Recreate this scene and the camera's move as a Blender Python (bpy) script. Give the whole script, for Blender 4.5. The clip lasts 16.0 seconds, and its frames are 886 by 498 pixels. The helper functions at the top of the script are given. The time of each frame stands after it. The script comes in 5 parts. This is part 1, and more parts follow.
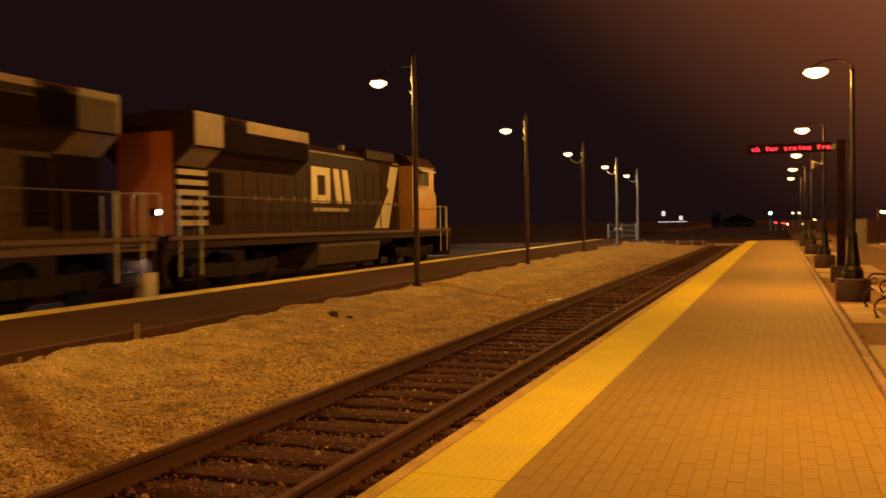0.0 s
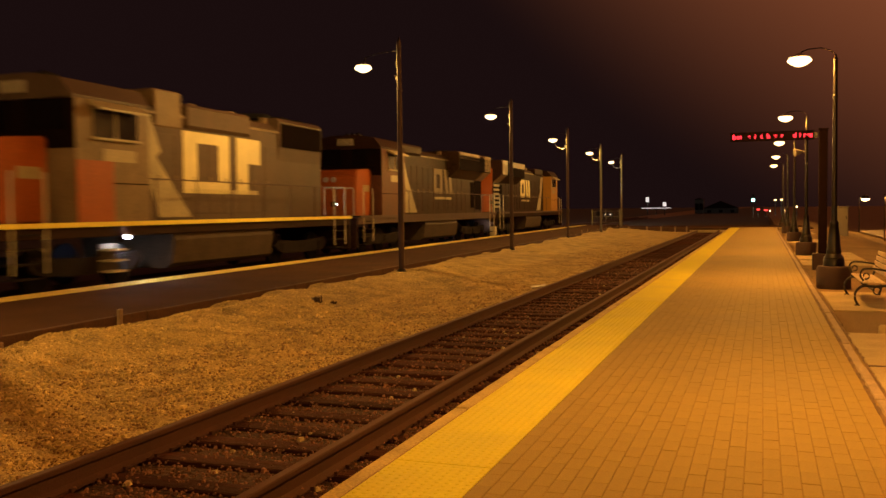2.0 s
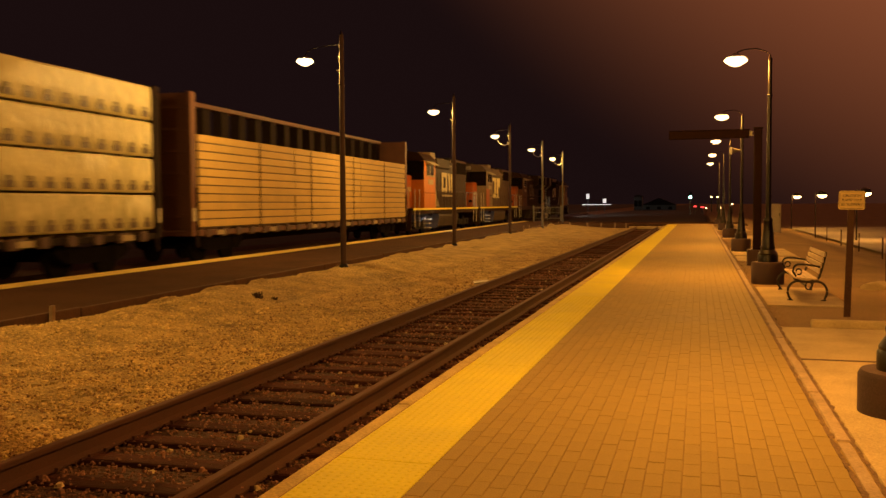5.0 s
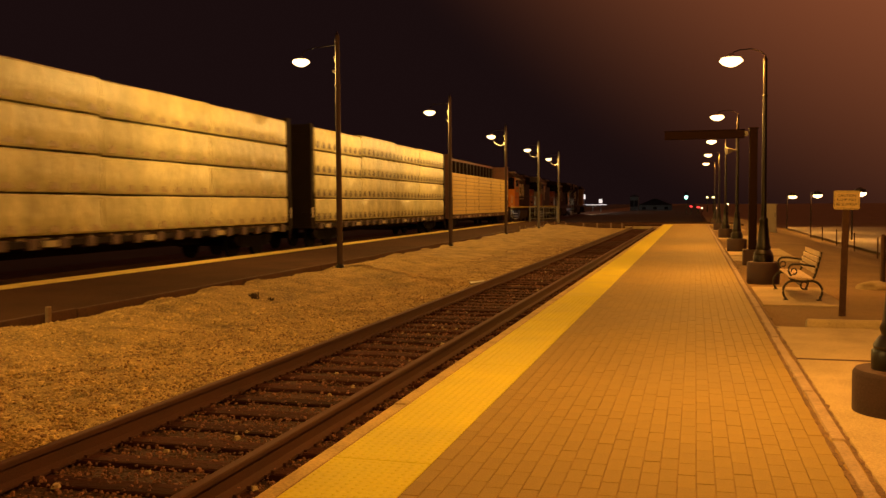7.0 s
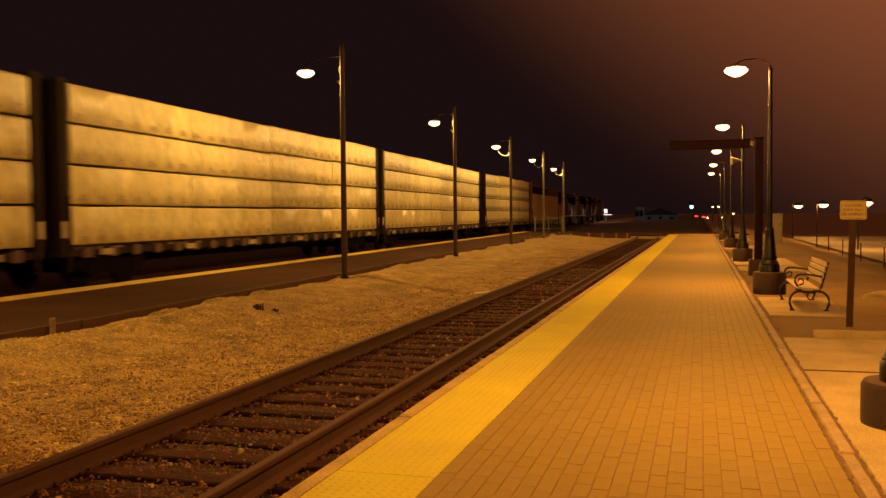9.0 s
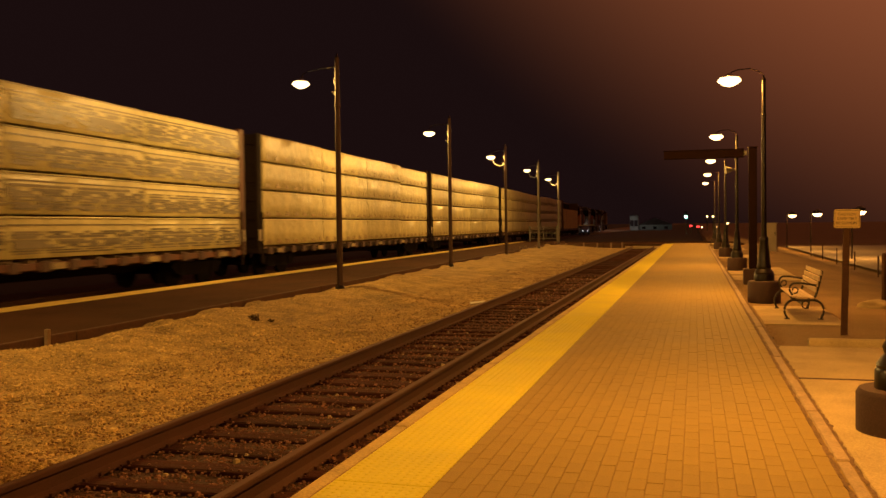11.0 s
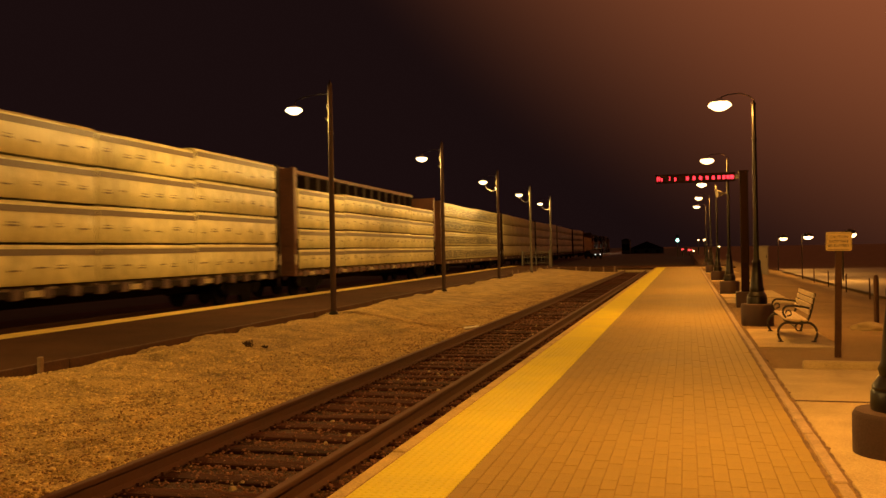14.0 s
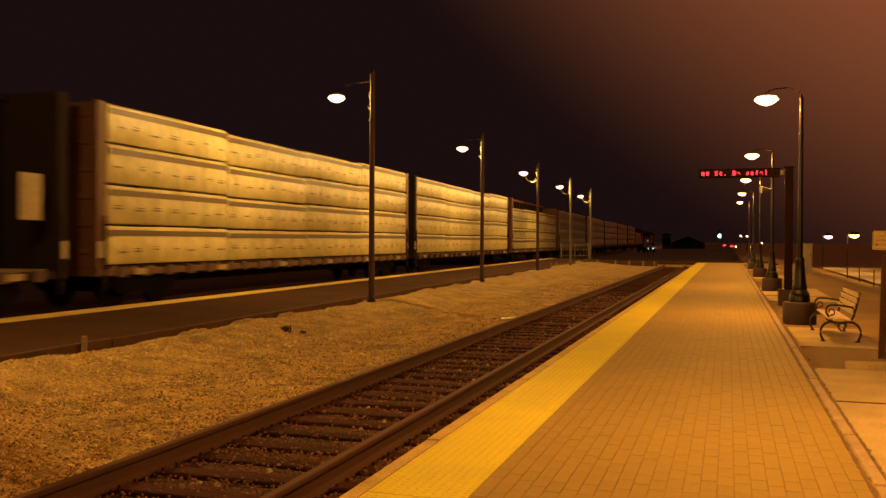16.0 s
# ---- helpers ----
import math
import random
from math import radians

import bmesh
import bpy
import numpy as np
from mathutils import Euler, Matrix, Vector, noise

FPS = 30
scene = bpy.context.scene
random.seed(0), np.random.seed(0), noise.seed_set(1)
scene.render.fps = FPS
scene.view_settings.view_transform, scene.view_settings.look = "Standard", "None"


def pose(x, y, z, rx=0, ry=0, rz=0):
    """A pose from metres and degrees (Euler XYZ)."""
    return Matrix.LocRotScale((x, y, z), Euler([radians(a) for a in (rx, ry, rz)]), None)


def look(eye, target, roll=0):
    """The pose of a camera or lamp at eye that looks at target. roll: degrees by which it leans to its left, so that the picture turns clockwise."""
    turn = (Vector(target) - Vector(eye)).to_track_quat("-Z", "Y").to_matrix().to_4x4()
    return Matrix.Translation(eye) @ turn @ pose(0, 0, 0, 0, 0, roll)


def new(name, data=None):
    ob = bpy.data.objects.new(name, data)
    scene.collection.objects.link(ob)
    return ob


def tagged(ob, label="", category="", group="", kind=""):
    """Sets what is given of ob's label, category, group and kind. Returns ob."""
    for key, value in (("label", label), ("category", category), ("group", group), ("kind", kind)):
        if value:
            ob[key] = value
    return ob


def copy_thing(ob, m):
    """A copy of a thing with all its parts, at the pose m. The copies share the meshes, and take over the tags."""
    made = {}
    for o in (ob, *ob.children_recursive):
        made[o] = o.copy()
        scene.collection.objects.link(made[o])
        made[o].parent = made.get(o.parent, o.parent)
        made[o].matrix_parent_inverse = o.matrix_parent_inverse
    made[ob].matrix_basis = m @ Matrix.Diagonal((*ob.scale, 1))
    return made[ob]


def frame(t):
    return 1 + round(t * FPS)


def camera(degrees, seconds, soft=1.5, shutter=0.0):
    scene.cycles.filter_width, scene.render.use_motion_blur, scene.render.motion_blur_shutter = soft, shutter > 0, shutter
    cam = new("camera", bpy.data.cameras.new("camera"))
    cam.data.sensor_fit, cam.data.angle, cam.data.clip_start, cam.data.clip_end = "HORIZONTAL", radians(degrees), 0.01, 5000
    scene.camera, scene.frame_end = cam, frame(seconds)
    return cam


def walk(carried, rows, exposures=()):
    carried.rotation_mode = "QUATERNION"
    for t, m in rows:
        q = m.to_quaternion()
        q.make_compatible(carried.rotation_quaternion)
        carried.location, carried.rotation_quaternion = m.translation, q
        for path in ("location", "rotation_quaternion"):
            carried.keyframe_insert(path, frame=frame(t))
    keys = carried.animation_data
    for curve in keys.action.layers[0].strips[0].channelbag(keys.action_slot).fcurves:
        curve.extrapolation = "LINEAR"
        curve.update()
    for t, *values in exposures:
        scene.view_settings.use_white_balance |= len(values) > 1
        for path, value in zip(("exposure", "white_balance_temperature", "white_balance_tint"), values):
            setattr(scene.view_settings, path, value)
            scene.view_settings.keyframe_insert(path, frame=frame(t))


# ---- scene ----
cam = camera(53.0, 16.0, shutter=0.5)
PATH = [
    (0, (0.01, -0.018, 1.486), (-0.699, 1.851, 1.431), -0.9),
    (0.5, (0.009, -0.023, 1.483), (-0.637, 1.868, 1.397), -0.7),
    (1, (0.016, -0.048, 1.484), (-0.652, 1.835, 1.375), -0.0),
    (1.5, (0.011, -0.022, 1.501), (-0.659, 1.859, 1.381), 0.0),
    (2, (0.01, -0.023, 1.504), (-0.666, 1.857, 1.415), -0.6),
    (2.5, (0.007, -0.012, 1.512), (-0.653, 1.874, 1.433), -0.9),
    (3, (0.005, -0.019, 1.504), (-0.613, 1.882, 1.429), -0.7),
    (3.5, (0.004, 0.009, 1.505), (-0.584, 1.918, 1.408), -0.5),
    (4, (-0.002, 0.016, 1.503), (-0.575, 1.93, 1.403), -0.4),
    (6.5, (0.001, -0.004, 1.5), (-0.54, 1.919, 1.401), -0.3),
    (7, (0.003, -0.005, 1.5), (-0.542, 1.917, 1.401), -0.4),
    (7.5, (0.002, -0.01, 1.502), (-0.542, 1.913, 1.409), -0.6),
    (8, (0.003, -0.002, 1.505), (-0.538, 1.922, 1.419), -0.6),
    (8.5, (-0.001, 0.033, 1.509), (-0.553, 1.954, 1.428), -0.6),
    (9, (0.0, 0.032, 1.507), (-0.556, 1.951, 1.431), -0.5),
    (11.5, (-0.004, 0.012, 1.5), (-0.539, 1.939, 1.455), -0.9),
    (12, (-0.011, 0.035, 1.503), (-0.526, 1.967, 1.469), -1.1),
    (12.5, (-0.007, -0.006, 1.502), (-0.517, 1.928, 1.484), -1.0),
    (13, (-0.008, 0.0, 1.501), (-0.517, 1.934, 1.486), -0.9),
    (13.5, (-0.013, -0.003, 1.501), (-0.533, 1.928, 1.491), -1.0),
    (14, (-0.026, -0.015, 1.5), (-0.554, 1.914, 1.503), -1.0),
    (14.5, (-0.019, -0.021, 1.5), (-0.596, 1.893, 1.489), -0.6),
    (15, (-0.029, -0.018, 1.497), (-0.616, 1.894, 1.487), -0.3),
    (15.5, (-0.03, 0.002, 1.498), (-0.641, 1.907, 1.476), 0.2),
    (16, (-0.026, -0.023, 1.497), (-0.637, 1.881, 1.478), 0.3),
]
walk(cam, [(t, look(eye, target, roll)) for t, eye, target, roll in PATH])

# ---- world and exposure ----
world = bpy.data.worlds.new("night_sky")
scene.world = world
world.use_nodes = True
bg = world.node_tree.nodes["Background"]
# a soft reddish glow painted into the sky, standing in for glare around the lamps
wn = world.node_tree
way = wn.nodes.new("ShaderNodeTexCoord")
dome = wn.nodes.new("ShaderNodeVectorMath")
dome.operation = "DOT_PRODUCT"
dome.inputs[1].default_value = Vector((0.42, 0.56, 0.71)).normalized()
wn.links.new(way.outputs["Generated"], dome.inputs[0])
rise = wn.nodes.new("ShaderNodeMapRange")
rise.interpolation_type = "SMOOTHSTEP"
rise.inputs["From Min"].default_value = 0.55
rise.inputs["From Max"].default_value = 0.97
wn.links.new(dome.outputs["Value"], rise.inputs["Value"])
tone = wn.nodes.new("ShaderNodeMix")
tone.data_type = "RGBA"
tone.inputs["A"].default_value = (0.0100, 0.0042, 0.0042, 1)
tone.inputs["B"].default_value = (0.41, 0.114, 0.041, 1)
wn.links.new(rise.outputs[0], tone.inputs["Factor"])
wn.links.new(tone.outputs["Result"], bg.inputs["Color"])
bg.inputs["Strength"].default_value = 1.0
scene.view_settings.exposure = 0.0

LAMP_RIGHT = (1.0, 0.41, 0.06)
LAMP_LEFT = (1.0, 0.54, 0.125)
POWER_RIGHT = 1330
POWER_LEFT = 1000

# the far track and its platform run 1.92 degrees off the near ones
FAR = pose(0, 0, 0, 0, 0, 1.92)
RAIL_Z = -0.18
END_Y = 65.5


# ---- materials ----
def mat(name, color, rough=0.7, metal=0.0, vary=0.25, scale=6.0, fine=60.0, bump=0.3, emit=0.0, rand=0.0, depth=0.01, coat=0.0, spec=0.5, stretch=None):
    """A surface whose colour varies at two scales, with fine relief."""
    m = bpy.data.materials.new(name)
    m.use_nodes = True
    nt = m.node_tree
    b = nt.nodes["Principled BSDF"]
    b.inputs["Roughness"].default_value = rough
    b.inputs["Metallic"].default_value = metal
    b.inputs["Coat Weight"].default_value = coat
    b.inputs["Specular IOR Level"].default_value = spec
    if emit:
        b.inputs["Base Color"].default_value = (*color, 1)
        b.inputs["Emission Color"].default_value = (*color, 1)
        b.inputs["Emission Strength"].default_value = emit
        return m
    co = nt.nodes.new("ShaderNodeTexCoord")
    big = nt.nodes.new("ShaderNodeTexNoise")
    big.inputs["Scale"].default_value = scale
    big.inputs["Detail"].default_value = 5
    small = nt.nodes.new("ShaderNodeTexNoise")
    small.inputs["Scale"].default_value = fine
    small.inputs["Detail"].default_value = 3
    where = co.outputs["Object"]
    if stretch:
        mp = nt.nodes.new("ShaderNodeMapping")
        mp.inputs["Scale"].default_value = stretch
        nt.links.new(where, mp.inputs["Vector"])
        where = mp.outputs[0]
    nt.links.new(where, big.inputs["Vector"])
    nt.links.new(where, small.inputs["Vector"])
    mix = nt.nodes.new("ShaderNodeMath")
    mix.operation = "ADD"
    nt.links.new(big.outputs["Fac"], mix.inputs[0])
    nt.links.new(small.outputs["Fac"], mix.inputs[1])
    last = mix.outputs[0]
    if rand:
        info = nt.nodes.new("ShaderNodeObjectInfo")
        isl = nt.nodes.new("ShaderNodeNewGeometry")
        both = nt.nodes.new("ShaderNodeMath")
        both.operation = "ADD"
        nt.links.new(info.outputs["Random"], both.inputs[0])
        nt.links.new(isl.outputs["Random Per Island"], both.inputs[1])
        frac = nt.nodes.new("ShaderNodeMath")
        frac.operation = "FRACT"
        nt.links.new(both.outputs[0], frac.inputs[0])
        mul = nt.nodes.new("ShaderNodeMath")
        mul.operation = "MULTIPLY_ADD"
        nt.links.new(frac.outputs[0], mul.inputs[0])
        mul.inputs[1].default_value = rand
        nt.links.new(last, mul.inputs[2])
        last = mul.outputs[0]
    ramp = nt.nodes.new("ShaderNodeMapRange")
    ramp.inputs["From Min"].default_value = 0.6
    ramp.inputs["From Max"].default_value = 1.4 + rand
    ramp.inputs["To Min"].default_value = 1 - vary
    ramp.inputs["To Max"].default_value = 1 + vary
    nt.links.new(last, ramp.inputs["Value"])
    tint = nt.nodes.new("ShaderNodeVectorMath")
    tint.operation = "SCALE"
    tint.inputs[0].default_value = color
    nt.links.new(ramp.outputs[0], tint.inputs["Scale"])
    nt.links.new(tint.outputs[0], b.inputs["Base Color"])
    rr = nt.nodes.new("ShaderNodeMapRange")
    rr.inputs["To Min"].default_value = max(0.05, rough - 0.12)
    rr.inputs["To Max"].default_value = min(1.0, rough + 0.12)
    nt.links.new(big.outputs["Fac"], rr.inputs["Value"])
    nt.links.new(rr.outputs[0], b.inputs["Roughness"])
    if bump:
        bp = nt.nodes.new("ShaderNodeBump")
        bp.inputs["Strength"].default_value = bump
        bp.inputs["Distance"].default_value = depth
        nt.links.new(small.outputs["Fac"], bp.inputs["Height"])
        nt.links.new(bp.outputs[0], b.inputs["Normal"])
    return m


M_PAVER = mat("clay_paver", (0.285, 0.203, 0.042), 0.75, vary=0.26, scale=0.7, fine=90, bump=0.35, rand=0.14, depth=0.004)
M_JOINT = mat("joint_sand", (0.255, 0.172, 0.042), 0.95, vary=0.4, scale=3)
M_YELLOW = mat("yellow_tactile", (0.66, 0.60, 0.010), 0.6, vary=0.15, scale=1.5, fine=40, bump=0.15, spec=0.2)
M_WORNYELLOW = mat("worn_yellow_line", (0.58, 0.46, 0.11), 0.7, vary=0.35, scale=2.0, fine=50, bump=0.3)
M_BORDER = mat("stained_edge_concrete", (0.48, 0.37, 0.125), 0.9, vary=0.45, scale=3, fine=50, bump=0.5)
M_DIRT = mat("damp_dirt", (0.15, 0.09, 0.045), 0.95, vary=0.7, scale=4, fine=40, bump=0.8)
M_CONCRETE = mat("concrete", (0.42, 0.34, 0.185), 0.85, vary=0.4, scale=1.6, fine=70, bump=0.4)
M_EDGE = mat("worn_concrete_edge", (0.35, 0.27, 0.18), 0.85, vary=0.4, scale=4, fine=50, bump=0.5)
M_ASPHALT = mat("asphalt", (0.062, 0.031, 0.017), 0.95, vary=0.4, scale=0.8, fine=120, bump=0.5, spec=0.05)
M_LOT = mat("worn_lot_paving", (0.30, 0.27, 0.24), 0.9, vary=0.3, scale=0.15, fine=30, bump=0.3)
M_GROUND = mat("darkened_ground", (0.045, 0.045, 0.03), 0.95, vary=0.5, scale=0.3, fine=8, bump=0.5, depth=0.05)
M_GRASS = mat("dry_lawn", (0.24, 0.160, 0.066), 0.95, vary=0.5, scale=0.5, fine=35, bump=0.8, depth=0.03)
M_GRAVEL = mat("limestone_gravel", (0.37, 0.257, 0.085), 0.95, vary=0.75, scale=1.8, fine=30, bump=1.0, depth=0.05)
M_STONE = mat("gravel_stone", (0.50, 0.37, 0.14), 0.9, vary=0.8, scale=1.8, rand=0.8, bump=0.3)
M_BALLAST = mat("dark_ballast", (0.062, 0.029, 0.018), 0.95, vary=0.6, scale=2, fine=26, bump=1.0, depth=0.05)
M_BSTONE = mat("ballast_stone", (0.19, 0.095, 0.062), 0.9, vary=0.8, scale=6, rand=1.3, bump=0.3)
M_FOOTSTONE = mat("dark_foot_stone", (0.21, 0.118, 0.052), 0.9, vary=0.6, scale=3, rand=0.8, bump=0.3)
M_TIE = mat("creosoted_tie", (0.050, 0.0175, 0.012), 0.95, vary=0.75, scale=3, fine=26, bump=1.0, rand=0.5, depth=0.02, stretch=(0.25, 2.0, 2.0), spec=0.15)
M_RAIL = mat("rusty_rail", (0.058, 0.020, 0.013), 0.8, metal=0.0, vary=0.35, scale=3, fine=80, bump=0.3)
M_RAILTOP = mat("worn_lit_rail_head", (0.080, 0.031, 0.018), 0.8, metal=0.0, vary=0.25, scale=2, fine=60, bump=0.15)
M_TIMBER = mat("weathered_timber", (0.075, 0.036, 0.022), 0.9, vary=0.45, scale=3, fine=40, bump=0.6)
M_STAKE = mat("bare_stake", (0.24, 0.17, 0.11), 0.9, vary=0.4, scale=6)
M_POLE = mat("dark_green_pole_paint", (0.006, 0.0028, 0.0022), 0.32, vary=0.3, scale=4, fine=60, bump=0.15, spec=0.45)
M_PEDESTAL = mat("painted_pedestal", (0.046, 0.022, 0.022), 0.7, vary=0.3, scale=5, fine=60, bump=0.3)
M_GALV = mat("galvanised_steel", (0.38, 0.37, 0.35), 0.5, metal=0.5, vary=0.2, scale=5)
M_BULB_R = mat("sodium_glow", (1.0, 0.66, 0.28), emit=5.0)
M_BULB_L = mat("pale_sodium_glow", (1.0, 0.72, 0.34), emit=4.5)
M_BENCHWOOD = mat("pale_bench_slat", (0.60, 0.48, 0.33), 0.6, vary=0.3, scale=5, fine=50)
M_IRON = mat("black_cast_iron", (0.03, 0.024, 0.02), 0.5, vary=0.3, scale=8)
M_SIGN = mat("pale_yellow_sign_face", (0.62, 0.47, 0.19), 0.5, vary=0.08, scale=3, bump=0)
M_INK = mat("black_sign_ink", (0.03, 0.025, 0.02), 0.6, vary=0.1, bump=0)
M_FENCE = mat("dull_galvanised_pipe", (0.15, 0.14, 0.125), 0.6, metal=0.2, vary=0.2, scale=5)
M_CABINET = mat("grey_cabinet_paint", (0.36, 0.33, 0.29), 0.6, vary=0.15, scale=3)
M_LED = mat("red_led", (1.0, 0.03, 0.06), emit=2.2)
M_BLACK = mat("black_housing", (0.018, 0.009, 0.007), 0.95, vary=0.2, spec=0.05)
M_WHITE = mat("white_lamp_glow", (1.0, 0.93, 0.85), emit=2.2)
M_FARLAMP = mat("far_sodium_glow", (1.0, 0.62, 0.25), emit=8)
M_STEP = mat("white_step_glow", (0.80, 0.90, 1.0), emit=300)
M_DECKLAMP = mat("white_deck_lamp_glow", (0.9, 0.93, 1.0), emit=40)
M_LOGO = mat("cream_painted_block", (0.58, 0.48, 0.22), 0.5, vary=0.2, scale=2)
M_HEADLIGHT = mat("white_headlight_glow", (1.0, 0.93, 0.80), emit=60000)
M_FARWHITE = mat("far_white_glow", (1.0, 0.9, 0.85), emit=0.9)
M_GREEN = mat("green_signal_glow", (0.35, 1.0, 0.75), emit=9)
M_RED = mat("red_tail_glow", (1.0, 0.06, 0.05), emit=3)
M_LBLACK = mat("loco_black_paint", (0.026, 0.0115, 0.007), 0.6, vary=0.5, scale=1.0, fine=14, bump=0.1, spec=0.05)
M_LRED = mat("loco_orange_red_paint", (0.29, 0.068, 0.010), 0.5, vary=0.3, scale=1.2, fine=20, bump=0.1, spec=0.25)
M_LCAB = mat("loco_cab_orange_red", (0.45, 0.135, 0.012), 0.5, vary=0.3, scale=1.2, fine=20, bump=0.1, spec=0.25)
M_LORANGE = mat("loco_orange_paint", (0.34, 0.165, 0.028), 0.5, vary=0.25, scale=1.2, fine=20, bump=0.1, spec=0.25)
M_LDULL = mat("loco_faded_orange_paint", (0.085, 0.030, 0.013), 0.55, vary=0.4, scale=1.2, fine=20, bump=0.1, spec=0.2)
M_LGREY = mat("loco_blue_grey_paint", (0.082, 0.053, 0.036), 0.55, vary=0.3, scale=1.2, fine=20, bump=0.1, spec=0.15)
M_LWHITE = mat("loco_white_paint", (0.42, 0.37, 0.26), 0.45, vary=0.2, scale=2)
M_LYELLOW = mat("loco_yellow_stripe", (0.75, 0.62, 0.05), 0.5, vary=0.2, scale=3)
M_TAN = mat("dusty_tan_panel", (0.17, 0.115, 0.062), 0.55, vary=0.35, scale=1.5, fine=20, spec=0.2)
M_LBROWN = mat("loco_grimy_brown_black", (0.040, 0.0195, 0.010), 0.6, vary=0.6, scale=0.8, fine=10, bump=0.1, spec=0.08)
M_SILL = mat("dusty_red_sill", (0.06, 0.028, 0.021), 0.7, vary=0.4, scale=2, fine=20, bump=0.2)
M_CREAM = mat("faded_cream_paint", (0.29, 0.23, 0.12), 0.55, vary=0.4, scale=1.5, fine=20, bump=0.1)
M_TANK = mat("dusty_tank_steel", (0.055, 0.036, 0.024), 0.75, vary=0.5, scale=2, fine=20, bump=0.3, spec=0.2)
M_GRIME = mat("grimy_underframe", (0.010, 0.009, 0.012), 0.9, vary=0.5, scale=3, fine=30, bump=0.5, spec=0.08)
M_TRUCK = mat("dusty_truck_steel", (0.017, 0.012, 0.011), 0.9, vary=0.5, scale=3, fine=30, bump=0.4, spec=0.08)
M_GRILLE = mat("dark_grille", (0.008, 0.004, 0.004), 0.9, vary=0.3, spec=0.02)
M_WINDOW = mat("cab_window_glass", (0.006, 0.004, 0.004), 0.12, vary=0.1, bump=0, spec=0.2)
M_WRAP = mat("white_lumber_wrap", (0.47, 0.42, 0.205), 0.42, vary=0.55, scale=1.0, fine=5, bump=0.7, rand=0.30, depth=0.06, stretch=(1, 1.3, 0.6))
M_WRAPB = mat("pale_printed_wrap", (0.50, 0.46, 0.23), 0.40, vary=0.45, scale=1.0, fine=5, bump=0.7, rand=0.30, depth=0.06, stretch=(1, 1.3, 0.6))
M_PRINT = mat("brown_wrap_print", (0.085, 0.055, 0.03), 0.5, vary=0.3, scale=3)
M_PRINTSOFT = mat("faded_wrap_print", (0.27, 0.20, 0.10), 0.5, vary=0.3, scale=3)
M_BLUE = mat("blue_grey_wrap_print", (0.125, 0.11, 0.075), 0.4, vary=0.75, scale=2, rand=0.8)
M_LUMBER = mat("raw_sawn_lumber", (0.48, 0.325, 0.095), 0.75, vary=0.2, scale=1.5, fine=30, bump=0.3, rand=0.3)
M_CAR = mat("brown_car_paint", (0.10, 0.038, 0.022), 0.65, vary=0.4, scale=1.5, fine=20, bump=0.2)
M_CARDARK = mat("dark_car_steel", (0.018, 0.011, 0.010), 0.85, vary=0.4, scale=1.5, fine=20, bump=0.2, spec=0.1)
M_WEED = mat("dry_weed", (0.05, 0.028, 0.013), 0.9, vary=0.4)
M_SIDING = mat("pale_siding", (0.08, 0.075, 0.07), 0.8, vary=0.2, scale=1)
M_TREAD = mat("rubber", (0.02, 0.02, 0.02), 0.8, vary=0.2)
M_CARPAINT = mat("dark_car_paint", (0.018, 0.018, 0.020), 0.5, vary=0.1, bump=0, spec=0.2)


# ---- mesh helpers ----
def box(bm, x0, x1, y0, y1, z0, z1, bevel=0.0):
    vs = [bm.verts.new((x, y, z)) for x in (x0, x1) for y in (y0, y1) for z in (z0, z1)]
    fs = [bm.faces.new([vs[i] for i in q]) for q in ((0, 1, 3, 2), (4, 6, 7, 5), (0, 4, 5, 1), (2, 3, 7, 6), (0, 2, 6, 4), (1, 5, 7, 3))]
    if bevel:
        es = list({e for f in fs for e in f.edges})
        bmesh.ops.bevel(bm, geom=es, offset=bevel, segments=1, affect="EDGES")
    return vs


def tube(bm, p, q, r0, r1=None, n=12):
    """A capped, tapered rod from p to q."""
    r1 = r0 if r1 is None else r1
    p, q = Vector(p), Vector(q)
    rot = (q - p).to_track_quat("Z", "Y").to_matrix().to_4x4()
    m = Matrix.Translation((p + q) / 2) @ rot
    bmesh.ops.create_cone(bm, cap_ends=True, segments=n, radius1=r0, radius2=r1, depth=(q - p).length, matrix=m)


def lathe(bm, rows, n=20, cx=0.0, cy=0.0):
    """A turned shape from rows of radius and height."""
    rings = []
    for r, z in rows:
        rings.append([bm.verts.new((cx + r * math.cos(2 * math.pi * i / n), cy + r * math.sin(2 * math.pi * i / n), z)) for i in range(n)])
    for a, b in zip(rings, rings[1:]):
        for i in range(n):
            bm.faces.new((a[i], a[(i + 1) % n], b[(i + 1) % n], b[i]))
    bm.faces.new(rings[0][::-1])
    bm.faces.new(rings[-1])


def sweep(bm, pts, r, n=8):
    """A round bar along points."""
    rings = []
    pts = [Vector(p) for p in pts]
    for i, p in enumerate(pts):
        d = (pts[min(i + 1, len(pts) - 1)] - pts[max(i - 1, 0)]).normalized()
        rot = d.to_track_quat("Z", "Y").to_matrix()
        rings.append([bm.verts.new(p + rot @ Vector((r * math.cos(2 * math.pi * k / n), r * math.sin(2 * math.pi * k / n), 0))) for k in range(n)])
    for a, b in zip(rings, rings[1:]):
        for i in range(n):
            bm.faces.new((a[i], a[(i + 1) % n], b[(i + 1) % n], b[i]))
    bm.faces.new(rings[0][::-1])
    bm.faces.new(rings[-1])


